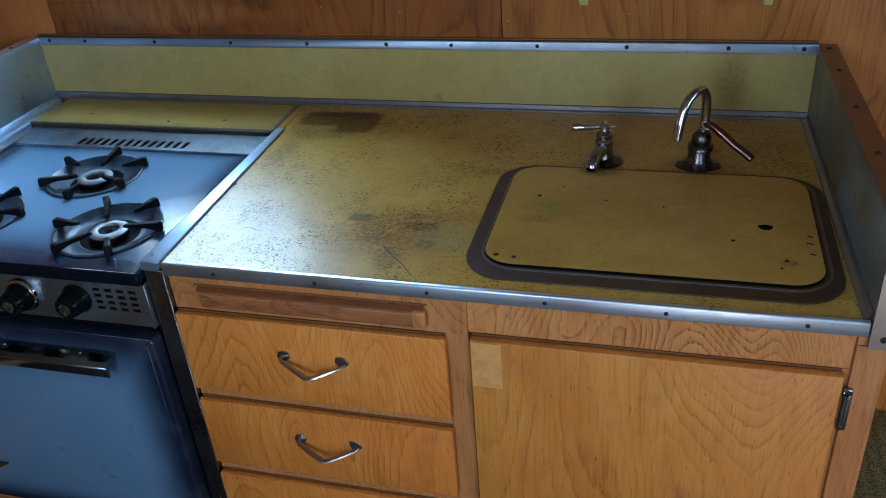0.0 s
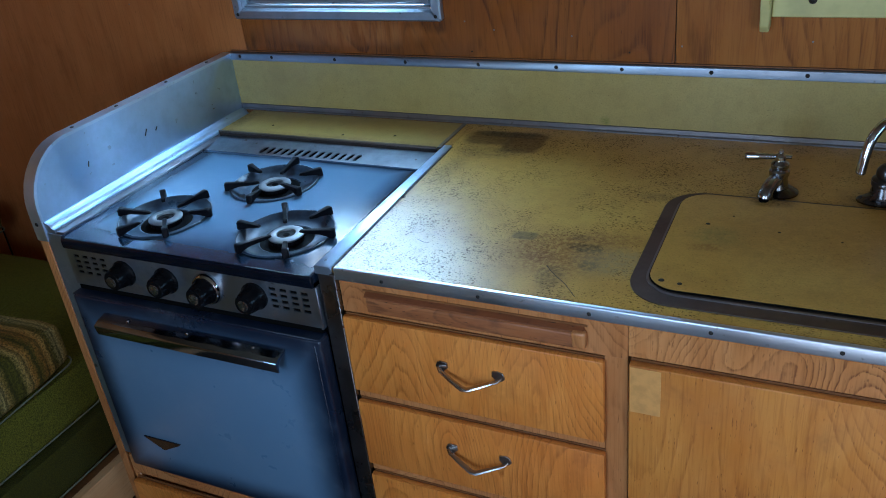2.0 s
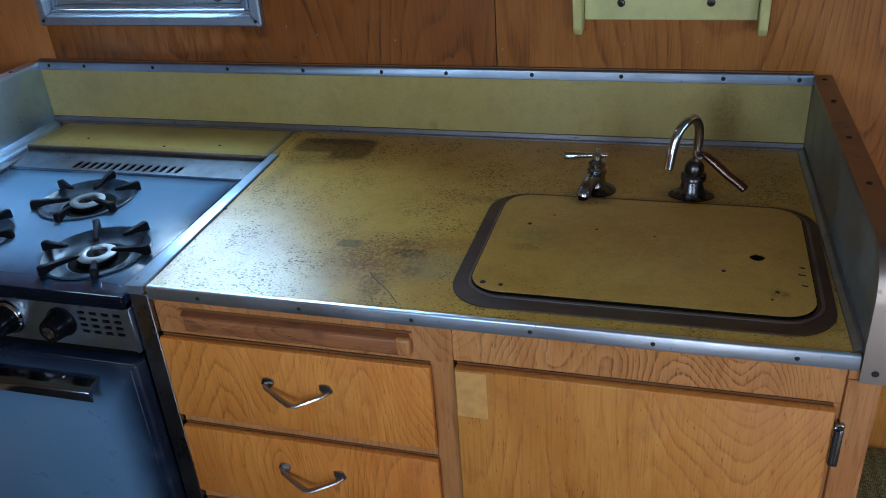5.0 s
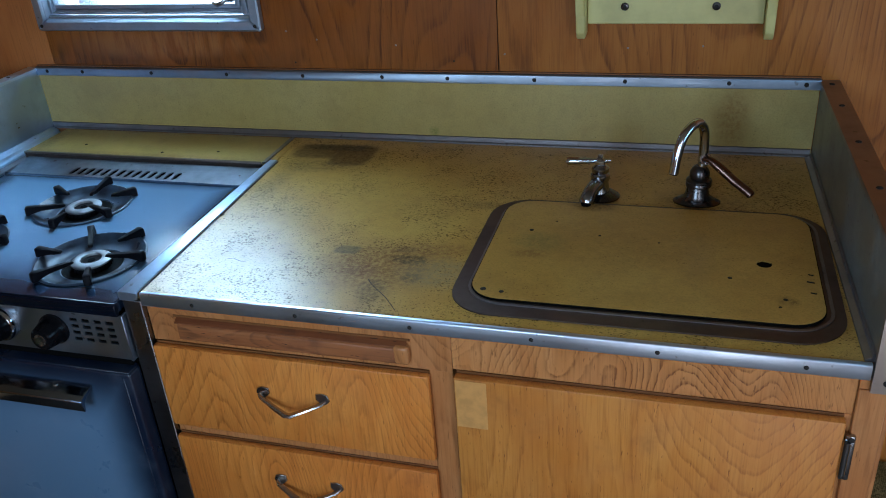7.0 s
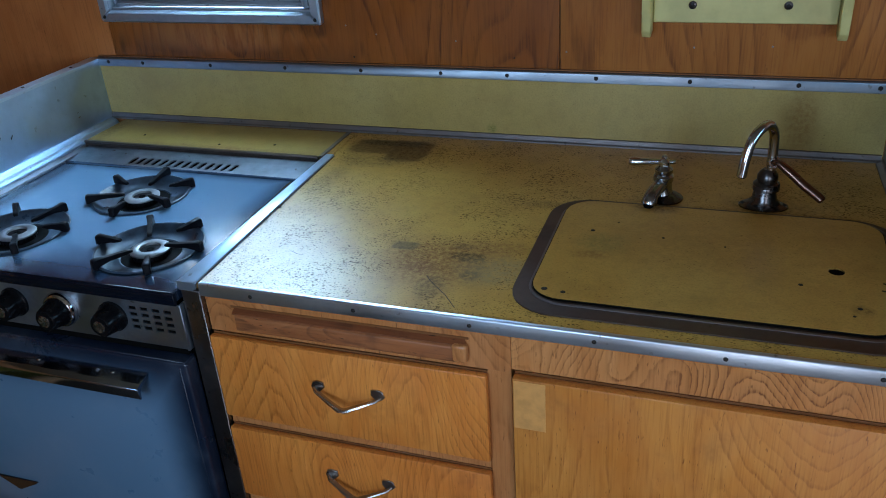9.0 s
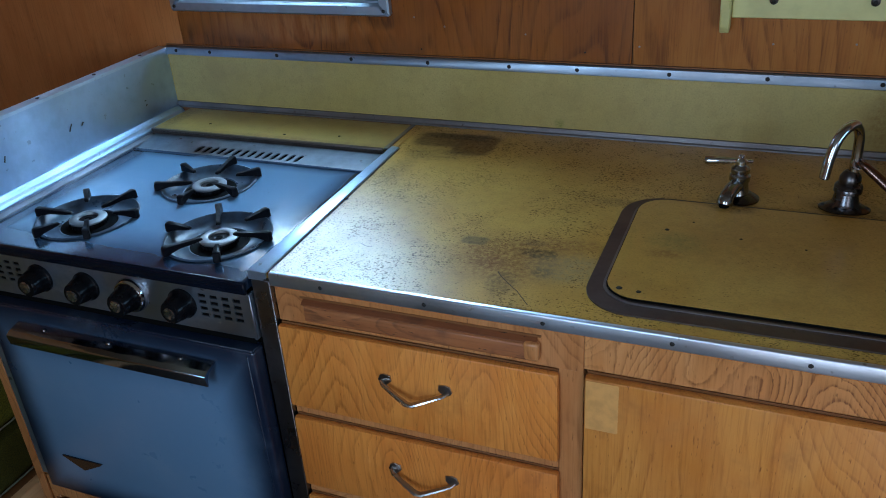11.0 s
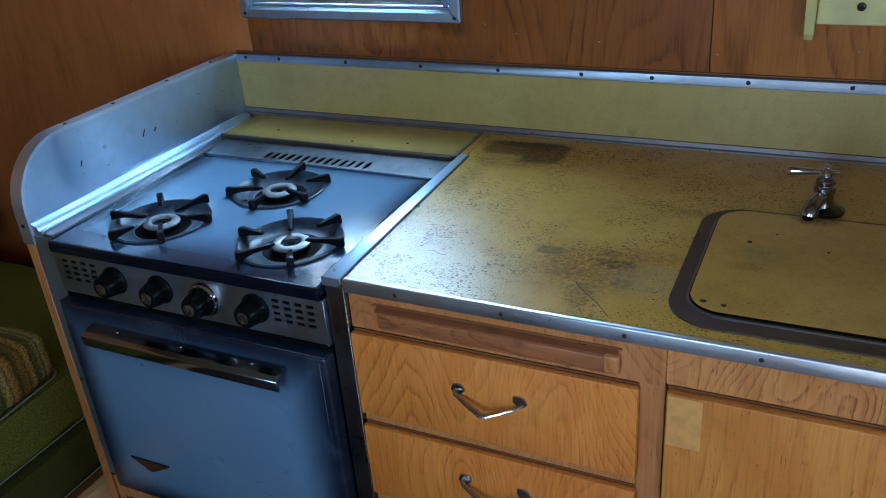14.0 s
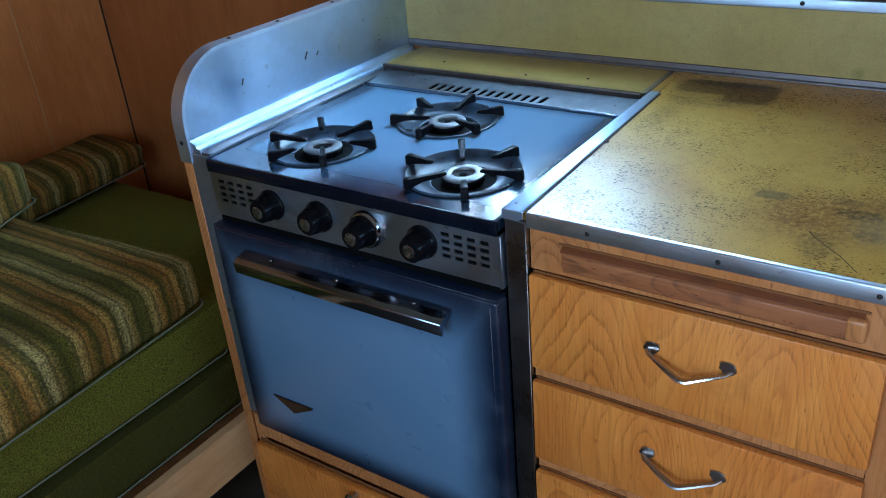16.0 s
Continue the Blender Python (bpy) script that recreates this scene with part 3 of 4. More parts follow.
holed_wall("wall_east", EAST + 0.004, 1, SOUTH - 0.05, 0.05, (-1.65, -0.45, 1.1, 1.7))
setting("wall_south", swap_yz(plate(rect(WEST - 0.06, EAST + 0.06, 0, CEIL), [rect(0.54, 1.18, 1.02, 1.74), rect(1.80, 2.44, 0.14, 1.82)], 0, 0.05), SOUTH - 0.05), WOOD_SIDE,
        "smooth varnished plywood side wall", "wall")

# ---- the window over the stove ----
window = thing("window_1", "small aluminium trailer window over the stove, daylight outside", "window", kind="structure")


def frame_ring(x0, x1, z0, z1, w, y0, y1, bev=0.0015):
    """Four mitred bars round an opening, as one bmesh; its outer edge is given."""
    bm = bmesh.new()
    o = [(x0, z0), (x1, z0), (x1, z1), (x0, z1)]
    i = [(x0 + w, z0 + w), (x1 - w, z0 + w), (x1 - w, z1 - w), (x0 + w, z1 - w)]
    for k in range(4):
        n = (k + 1) % 4
        quad = [o[k], o[n], i[n], i[k]]
        join(bm, prism([(p[0], p[1]) for p in quad], "y", y0, y1, bev, 1))
    return bm


part("outer_frame", frame_ring(0.042, 0.5215, 1.103, 1.767, 0.0200, -0.012, WALL_Y - 0.0005, 0.003), WINDOW_ALU, window, "dull mitred aluminium frame with corner screws")
part("inner_frame", frame_ring(0.0602, 0.5088, 1.1212, 1.7468, 0.0035, -0.006, 0.06), WINDOW_ALU, window)
part("track_bar", box(0.0637, 0.5053, 0.000, 0.012, 1.1247, 1.1290, 0.0008, 1), WINDOW_ALU, window)
part("sash", frame_ring(0.064, 0.482, 1.1295, 1.742, 0.0105, 0.014, 0.034, 0.002), WINDOW_ALU, window, "hinged aluminium sash")
part("sash_lip", frame_ring(0.0655, 0.4805, 1.1305, 1.741, 0.004, 0.008, 0.0145, 0.001), WINDOW_ALU, window)
part("sash_sill", box(0.0747, 0.4713, 0.012, 0.0215, 1.1400, 1.1480, 0.0012, 1), WINDOW_ALU, window)
part("side_channel", box(0.4825, 0.492, 0.004, 0.036, 1.1295, 1.742, 0.001), WINDOW_ALU, window)
part("side_gap", box(0.4925, 0.505, 0.030, 0.036, 1.1295, 1.742), DOT, window)
pane = part("pane", box(0.0745, 0.4715, 0.022, 0.025, 1.140, 1.7315), GLASS, window)
pane.visible_shadow = False
for x, z in ((0.053, 1.1130), (0.511, 1.1130)):
    part("screw", turned([(0.0035, 0), (0.003, 0.0012), (0.0, 0.0018)], 12, pose(x, -0.012, z, 90)), DOT, window)
latch = part("latch", box(0.452, 0.468, 0.004, 0.014, 1.152, 1.18, 0.003), CHROME_OLD, window)
part("latch_lever", tube([(0.461, 0.005, 1.165), (0.45, -0.004, 1.154), (0.440, -0.006, 1.150), (0.430, -0.004, 1.153)], [0.005, 0.004, 0.0045, 0.003], 10), CHROME_OLD, latch)
part("hinge_block", box(0.4715, 0.4815, 0.000, 0.0135, 1.145, 1.175, 0.002), WINDOW_ALU, window)
curtain = bmesh.new()
rows_ = []
for k in range(15):
    xx = 0.082 + 0.040 * k / 14
    rows_.append([curtain.verts.new((xx, 0.075 + 0.007 * math.sin(k * 1.5), zz)) for zz in (1.10, 1.4, 1.70)])
for a, b in zip(rows_, rows_[1:]):
    for j in range(2):
        curtain.faces.new((a[j], b[j], b[j + 1], a[j + 1]))
bmesh.ops.solidify(curtain, geom=curtain.faces[:], thickness=0.0015)
tagged(part("window_awning_cloth", curtain, CURTAIN), "strip of white cloth hanging outside the window", "cloth")
tagged(part("backdrop", box(-1.6, 2.1, 1.6, 1.62, 0.2, 3.2), day), "bright overcast daylight outside the window", "backdrop", "", "structure")

# ---- counter, splash and trims ----
TOP = 0.90
FRONT = -0.572


def screw(parent, x, y, z, rx=90, ry=0, rz=0, r=0.0035, material=None):
    """A small sunk screw with a slotted head."""
    bm = turned([(r * 1.25, 0), (r * 1.2, 0.0004), (r, 0.0009), (r * 0.5, 0.0013), (0, 0.0014)], 12)
    return part("screw", moved(bm, pose(x, y, z, rx, ry, rz)), material or DOT, parent)


splash = thing("backsplash", "yellow laminate backsplash with a screwed aluminium cap strip", "backsplash")
part("panel", box(0.001, 1.4645, 0.0, 0.0055, TOP, 1.014), SPLASH_YELLOW, splash)
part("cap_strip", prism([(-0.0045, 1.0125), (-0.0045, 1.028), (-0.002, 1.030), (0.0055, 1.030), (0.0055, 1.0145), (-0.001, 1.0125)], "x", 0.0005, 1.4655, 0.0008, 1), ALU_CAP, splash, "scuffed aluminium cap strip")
for x in (0.028, 0.111, 0.268, 0.431, 0.587, 0.741, 0.862, 1.015, 1.166, 1.329, 1.444):
    screw(splash, x, -0.0045, 1.0212, r=0.0029)
# dark strip painted as the shadow line over the cap
part("cap_shadow_line", box(0.002, 1.464, 0.0005, 0.006, 1.0305, 1.0325), WOOD_DARK_AND_SHADE, splash)
part("cove_strip", prism([(-0.005, TOP + 0.0005), (-0.005, TOP + 0.003), (-0.0028, TOP + 0.005), (-0.0025, TOP + 0.0125), (-0.0005, TOP + 0.0135), (-0.0005, TOP + 0.0005)], "x", 0.002, 1.463), ALU_DULL, splash, "oxidised metal cove strip")

counter = thing("countertop", "worn yellow laminate countertop with dark flecks and burns", "countertop")
part("slab", box(0.5665, 1.4765, FRONT, -0.0005, 0.882, TOP, 0.0006, 1), TOP_YELLOW, counter)
part("slab_end", box(0.5535, 0.5663, -0.1215, -0.0055, 0.872, TOP), TOP_YELLOW, counter)
part("edge_trim", prism([(FRONT - 0.0005, 0.8825), (FRONT - 0.0085, 0.8825), (FRONT - 0.0095, 0.8835), (FRONT - 0.0095, 0.9005), (FRONT - 0.0078, 0.9022), (FRONT - 0.0025, 0.9022), (FRONT - 0.0025, 0.9006), (FRONT - 0.0005, 0.9006)], "x", 0.588, 1.4760, 0.0006, 1), ALU, counter, "bright aluminium edge trim with screws")
for x in (0.666, 0.813, 0.965, 1.114, 1.257, 1.412):
    screw(counter, x, FRONT - 0.0095, 0.8915, r=0.0023)
strip = prism([(0.5555, 0.889), (0.5555, 0.9015), (0.5570, 0.9032), (0.5832, 0.9032), (0.5845, 0.9022), (0.5845, 0.9006), (0.579, 0.9006), (0.579, 0.889)], "y", FRONT - 0.0102, -0.122, 0.0006, 1)
for v in strip.verts:
    if v.co.x > 0.575:
        v.co.x -= (v.co.y - FRONT) * 0.027
part("divider_strip", strip, ALU_Y, counter, "flat aluminium strip beside the stove")
part("divider_front", box(0.5560, 0.5850, FRONT - 0.0109, FRONT - 0.0103, 0.8925, 0.9025, 0.0002, 1), ALU_Y, counter)
seam = box(0.5842, 0.5864, FRONT, -0.122, TOP - 0.0004, TOP + 0.0004)
for v in seam.verts:
    v.co.x -= (v.co.y - FRONT) * 0.027
part("grime_seam", seam, GRIME_AND_GAP_SHADE, counter, "dark grime along the strip")
part("seam_strip", box(0.545, 0.553, -0.131, -0.0055, TOP - 0.001, TOP + 0.0015, 0.0005, 1), ALU_DULL, counter)
for x, y in ((0.583, -0.345),):
    screw(counter, x, y, 0.9032, 0, r=0.003)
# a cut scratch and dark nicks in the worktop
for pts, r in (([(0.880, -0.492), (0.888, -0.503), (0.905, -0.520), (0.918, -0.532), (0.94, -0.560)], 0.00055), ([(0.660, -0.470), (0.668, -0.467), (0.682, -0.474), (0.690, -0.473)], 0.0005)):
    part("scratch", tube([(x, y, TOP + 0.0001) for x, y in pts], r, 6, 0.25), GRIME_AND_GAP_SHADE, counter)

deck = thing("stove_deck", "yellow laminate strip behind the stove with a metal lip", "worktop strip")
part("slab", box(0.036, 0.5445, -0.131, -0.0055, 0.8925, TOP, 0.0006, 1), DECK_YELLOW, deck)
part("lip", prism([(-0.131, 0.8978), (-0.1345, 0.8978), (-0.1345, 0.9003), (-0.1335, 0.9014), (-0.1285, 0.9014), (-0.1285, 0.9006), (-0.131, 0.9006)], "x", 0.036, 0.5440, 0.0005, 1), RIM, deck, "worn metal lip")
# dark brown filler: the shade under the lip, put in as colour
part("lip_gap_shade", box(0.0365, 0.546, -0.1335, -0.1315, 0.8842, 0.8976), GRIME_AND_GAP_SHADE, deck, "dark filler for the shaded gap under the lip")
# black box added behind the lip to paint the shade in the gap
part("gap_shadow", box(0.046, 0.546, -0.128, -0.02, 0.862, 0.892), RECESS_BLACK, deck)
for x, y in ((0.141, -0.083), (0.325, -0.105), (0.435, -0.09)):
    part("burn_mark", turned([(0.003, 0), (0.0022, 0.0007), (0, 0.001)], 9, pose(x, y, TOP)), DOT, deck)

# ---- sink rim and its cover ----


rim = thing("covered_sink", "sink set in the counter with tarnished brown metal rim", "sink")
part("flange", plate(rounded(0.9975, 1.4610, -0.552, -0.2245, 0.058), [rounded(1.028, 1.438, -0.518, -0.242, 0.042)], TOP + 0.0022, 0.002), RIM, rim)
part("bead", plate(rounded(1.0155, 1.4495, -0.5295, -0.2315, 0.048), [rounded(1.0185, 1.4455, -0.5255, -0.2355, 0.044)], TOP + 0.0034, 0.003), ALU_DULL, rim, "thin pale metal bead")
# black sheet in place of the shade round the cover
part("basin_shadow", plate(rounded(1.0225, 1.4432, -0.522, -0.238, 0.043), [], TOP + 0.0012, 0.001), RECESS_BLACK, rim)
cover = thing("sink_cover", "yellow laminate sink cover with finger hole and stains", "sink cover")
part("board", soften(plate(rounded(1.0200, 1.4400, -0.5195, -0.2350, 0.04), [circle(1.377, -0.383, 0.0095, 20)], TOP + 0.0055, 0.003), 0.0), COVER_YELLOW, cover)
part("edge_band", plate(rounded(1.0190, 1.4410, -0.5205, -0.2340, 0.041), [rounded(1.0210, 1.4390, -0.5185, -0.2360, 0.039)], TOP + 0.0050, 0.0026), RECESS_BLACK, cover, "dark worn edge")
part("hole_liner", turned([(0.0095, 0), (0.0095, 0.0026)], 20, pose(1.377, -0.383, TOP + 0.0026), False), RECESS_BLACK, cover)
part("hole_floor", turned([(0.0094, 0), (0.0094, 0.0006)], 20, pose(1.377, -0.383, TOP + 0.0026)), RECESS_BLACK, cover)
for x, y, r in ((1.069, -0.331, 0.0034), (1.062, -0.503, 0.0034), (1.038, -0.500, 0.0042), (1.335, -0.425, 0.003), (1.397, -0.467, 0.003), (1.39, -0.485, 0.002), (1.165, -0.335, 0.0022), (1.245, -0.345, 0.0018), (1.10, -0.30, 0.0016)):
    part("nick", turned([(r, 0), (r * 0.8, 0.0004), (0, 0.0006)], 9, pose(x, y, TOP + 0.0055)), DOT, cover)
for x, y, l in ((1.424, -0.42, 0.009), (1.427, -0.402, 0.006), (1.426, -0.446, 0.007)):
    part("chip", tube([(x, y, TOP + 0.0055), (x + l, y - 0.002, TOP + 0.0055)], 0.0016, 6, 0.3), DOT, cover)

# ---- water tap ----
tap = thing("water_tap", "old chrome lever water tap with short spout", "faucet")
TX, TY = 1.149, -0.195
part("base_flange", turned([(0.026, 0), (0.026, 0.002), (0.022, 0.005), (0.015, 0.009), (0.013, 0.010)], 28, pose(TX + 0.004, TY, TOP + 0.0006)), DARK_CHROME, tap)
part("body", turned([(0.0155, 0), (0.014, 0.006), (0.0125, 0.018), (0.0145, 0.022), (0.0145, 0.029), (0.0115, 0.032), (0.013, 0.034), (0.013, 0.040), (0.008, 0.044), (0.006, 0.047), (0.0055, 0.052)], 24, pose(TX, TY, TOP + 0.008)), CHROME_OLD, tap)
part("spout", tube(curve_points([(TX - 0.002, TY - 0.004, TOP + 0.024), (TX - 0.008, TY - 0.022, TOP + 0.023), (TX - 0.013, TY - 0.038, TOP + 0.017), (TX - 0.015, TY - 0.044, TOP + 0.008)], 12), [0.0105] * 9 + [0.011, 0.0115, 0.0115, 0.011], 14), CHROME_OLD, tap)
part("spout_mouth", turned([(0.0075, 0), (0.0075, 0.0012)], 14, pose(TX - 0.0152, TY - 0.0445, TOP + 0.0068, 14)), RECESS_BLACK, tap)
part("stem_cap", turned([(0.006, 0), (0.0085, 0.002), (0.0085, 0.007), (0.006, 0.010), (0.0035, 0.012), (0.0045, 0.014), (0.003, 0.0165), (0, 0.017)], 20, pose(TX, TY, TOP + 0.0525)), CHROME, tap)
part("lever", tube([(TX + 0.016, TY, TOP + 0.0595), (TX + 0.006, TY, TOP + 0.0590), (TX - 0.008, TY, TOP + 0.0585), (TX - 0.028, TY - 0.001, TOP + 0.0577), (TX - 0.045, TY - 0.002, TOP + 0.0570), (TX - 0.050, TY - 0.002, TOP + 0.0568)],
                   [0.0026, 0.0034, 0.0040, 0.0050, 0.0064, 0.0052], 16), CHROME, tap, "tapered chrome lever")

# ---- hand pump faucet ----
pump = thing("pump_faucet", "old chrome gooseneck hand pump with copper-toned lever", "faucet")
PX, PY = 1.291, -0.197
flange = turned([(0.034, 0), (0.034, 0.002), (0.027, 0.0055), (0.020, 0.009), (0.0175, 0.013), (0.0155, 0.024), (0.0145, 0.027)], 32)
for v in flange.verts:
    if v.co.z < 0.007:
        v.co.y *= 0.62
part("base", moved(flange, pose(PX, PY, TOP + 0.0006)), DARK_CHROME, pump)
for sx in (-0.027, 0.027):
    part("base_screw", turned([(0.0045, 0), (0.004, 0.0015), (0, 0.0028)], 12, pose(PX + sx, PY - 0.001, TOP + 0.0042)), DOT, pump)
part("collar", turned([(0.0155, 0), (0.0185, 0.001), (0.0185, 0.006), (0.0175, 0.0075), (0.0185, 0.009), (0.0175, 0.011), (0.014, 0.013)], 28, pose(PX + 0.001, PY, TOP + 0.027)), DARK_CHROME, pump)
part("dome", turned([(0.0135, 0), (0.0145, 0.004), (0.0140, 0.010), (0.0105, 0.016), (0.007, 0.019)], 28, pose(PX + 0.0015, PY, TOP + 0.040)), DARK_CHROME, pump)
neck = [(PX + 0.004, PY, TOP + 0.058), (PX + 0.0045, PY - 0.001, TOP + 0.088), (PX + 0.003, PY - 0.006, TOP + 0.114), (PX - 0.004, PY - 0.018, TOP + 0.1295), (PX - 0.014, PY - 0.034, TOP + 0.131),
        (PX - 0.025, PY - 0.049, TOP + 0.119), (PX - 0.031, PY - 0.057, TOP + 0.097), (PX - 0.0345, PY - 0.061, TOP + 0.070)]
part("gooseneck", tube(curve_points(neck, 44), 0.0068, 18), CHROME, pump)
part("outlet", tube([neck[-1], (neck[-1][0] - 0.0001, neck[-1][1], neck[-1][2] - 0.0006)], 0.0058, 14), RECESS_BLACK, pump)
lev = curve_points([(PX + 0.004, PY - 0.004, TOP + 0.070), (PX + 0.012, PY - 0.008, TOP + 0.072), (PX + 0.028, PY - 0.014, TOP + 0.062), (PX + 0.048, PY - 0.022, TOP + 0.047), (PX + 0.066, PY - 0.030, TOP + 0.036), (PX + 0.074, PY - 0.034, TOP + 0.030)], 24)
part("pump_lever", tube(lev, [0.004 + 0.0032 * min(1, k / 9) - (0.0025 if k > 23 else 0) for k in range(25)], 14, 0.85), COPPER, pump, "bent flat lever with warm tarnish")
part("lever_ring", moved(turned([(0.0085, -0.003), (0.0085, 0.003), (0.0055, 0.003), (0.0055, -0.003), (0.0085, -0.003)], 20, None, False), pose(PX + 0.007, PY - 0.004, TOP + 0.071, 70, 0, 20)), CHROME, pump)

# ---- end panels ----


def end_outline(y_front, z_top, r, y_back=0.004, z_low=0.0):
    pts = [(y_back, z_low), (y_front, z_low)]
    for i in range(11):
        a = radians(180 - 9 * i)
        pts.append((y_front + r + r * math.cos(a), z_top - r + r * math.sin(a)))
    pts.append((y_back, z_top))
    return pts


def arch_band(y_front, z_top, r, z_low, w, x0, x1, y_back=0.004):
    """A band that follows the top and the rounded front of an end panel."""
    bm = bmesh.new()
    mid = end_outline(y_front, z_top, r, y_back, z_low)[1:]
    inn = end_outline(y_front + w, z_top - w, r - w, y_back, z_low)[1:]
    grid = [[bm.verts.new(c) for c in ((x0, *a), (x1, *a), (x1, *b), (x0, *b))] for a, b in zip(mid, inn)]
    for p, q in zip(grid, grid[1:]):
        for k in range(4):
            bm.faces.new((p[k], p[(k + 1) % 4], q[(k + 1) % 4], q[k]))
    bm.faces.new(grid[0]), bm.faces.new(grid[-1][::-1])
    return bm


left = thing("stove_end_panel", "plywood end panel beside the stove, faced with stainless steel", "end panel")
part("plywood_core", prism(end_outline(-0.576, 1.020, 0.098, 0.004, 0.0), "x", -0.019, -0.004), WOOD_FRAME, left)
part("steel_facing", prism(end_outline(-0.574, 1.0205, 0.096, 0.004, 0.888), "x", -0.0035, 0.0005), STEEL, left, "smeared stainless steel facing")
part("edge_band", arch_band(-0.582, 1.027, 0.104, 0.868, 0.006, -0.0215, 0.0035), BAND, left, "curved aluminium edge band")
part("front_edge", box(-0.0195, -0.0005, -0.5795, -0.5765, 0.0, 0.8675, 0.0008, 1), WOOD_RAIL, left)
for y, z in ((-0.5828, 0.90),):
    screw(left, -0.009, y, z, 90, r=0.003)
for y in (-0.07, -0.2, -0.34, -0.45):
    screw(left, -0.009, y, 1.0272, 0, r=0.003)
part("side_strip", prism([(0.001, 0.884), (0.001, 0.9035), (0.0045, 0.9045), (0.0070, 0.9018), (0.0160, 0.8990), (0.0172, 0.8930), (0.0250, 0.8920), (0.0250, 0.884)], "y", -0.5785, -0.006, 0.0005, 1), ALU_Y, left, "bright aluminium strip along the cooktop")
part("low_strip", box(0.0252, 0.0455, -0.5775, -0.006, 0.878, 0.8885, 0.0008, 1), ALU_DULL, left, "dull lower strip")
for y0, y1, dz in ((-0.30, -0.292, 0.012), (-0.27, -0.264, 0.006), (-0.45, -0.446, 0.01)):
    part("nick", tube([(0.0008, y0, 0.952), (0.0008, y1, 0.952 + dz)], 0.0011, 6), DOT, left)

right = thing("sink_end_panel", "end panel beside the sink, faced with stainless steel, screwed cap strip", "end panel", at=(1.466, 0, 0))
right.rotation_euler.z = radians(1.38)
part("plywood_core", prism(end_outline(-0.574, 1.020, 0.05, 0.004, 0.0), "x", 1.469, 1.4895), WOOD_FRAME, right)
part("steel_facing", prism(end_outline(-0.572, 1.0205, 0.05, -0.0005, TOP + 0.0005), "x", 1.4655, 1.4685), STEEL_DARK, right, "stainless steel facing with its dark reflections in the colour")
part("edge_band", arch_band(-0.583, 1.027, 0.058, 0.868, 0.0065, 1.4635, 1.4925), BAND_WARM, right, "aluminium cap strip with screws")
for y in (-0.018, -0.118, -0.26, -0.405):
    screw(right, 1.478, y, 1.0273, 0, r=0.0033)
for z in (0.882, 0.98):
    screw(right, 1.478, -0.5833, z, 90, r=0.0033)
part("cove_strip", prism([(1.455, TOP + 0.0006), (1.4555, TOP + 0.003), (1.462, TOP + 0.006), (1.4625, TOP + 0.011), (1.465, TOP + 0.011), (1.465, TOP + 0.0006)], "y", FRONT, -0.011), ALU_DULL, right)

# ---- the stove ----
stove = thing("gas_stove", "vintage three-burner gas stove in blue enamel shading to black", "stove")
SX0, SX1 = 0.050, 0.556
SZ = 0.886
CPY = -0.586
burners = ((0.300, -0.314), (0.436, -0.480), (0.183, -0.478))
HOLE = 0.077
top_bm = plate(rounded(SX0, SX1 - 0.009, -0.5875, -0.205, 0.006, 3), [circle(x, y, HOLE, 40) for x, y in burners], SZ, 0.004)
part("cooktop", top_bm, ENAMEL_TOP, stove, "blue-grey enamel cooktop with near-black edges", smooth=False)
part("cooktop_front_roll", prism([(-0.5865, 0.8665), (-0.5915, 0.867), (-0.5935, 0.870), (-0.5935, 0.8825), (-0.5915, 0.8864), (-0.5890, 0.8872), (-0.5865, 0.886)], "x", SX0 + 0.001, SX1 - 0.003, 0.0008, 1), NAVY, stove)
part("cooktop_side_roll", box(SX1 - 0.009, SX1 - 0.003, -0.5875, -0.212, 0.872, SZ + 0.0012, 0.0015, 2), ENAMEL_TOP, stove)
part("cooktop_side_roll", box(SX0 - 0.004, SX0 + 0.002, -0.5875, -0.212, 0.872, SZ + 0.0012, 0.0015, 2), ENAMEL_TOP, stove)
part("rear_bead", tube([(SX0, -0.207, SZ + 0.0005), (SX1 - 0.004, -0.207, SZ + 0.0005)], 0.003, 8), ENAMEL_TOP, stove)
slots = [rounded(0.177 + 0.0166 * k, 0.1858 + 0.0166 * k, -0.190, -0.166, 0.0040, 3) for k in range(14)]
slots = [[(x + (y + 0.178) * 0.18, y) for x, y in s] for s in slots]
vent = plate([(SX0 - 0.004, -0.204), (SX1 - 0.006, -0.204), (SX1 - 0.006, -0.1355), (SX0 - 0.004, -0.1355)], slots, SZ - 0.0025, 0.002)
for v in vent.verts:
    v.co.z += (v.co.y + 0.204) * 0.13
part("vent_panel", vent, metal("vent_steel", (0.20, 0.205, 0.22), 0.36, 0.9, "x", 0.2, (0.07, 0.04, 0.025)), stove, "stained steel vent panel with slots", smooth=False)
part("body", box(SX0 - 0.002, SX1 - 0.004, -0.573, -0.05, 0.381, 0.855), RECESS_BLACK, stove, "dark stove carcass")
part("under_top", box(SX0, SX1 - 0.006, -0.57, -0.142, 0.8555, 0.862), RECESS_BLACK, stove)


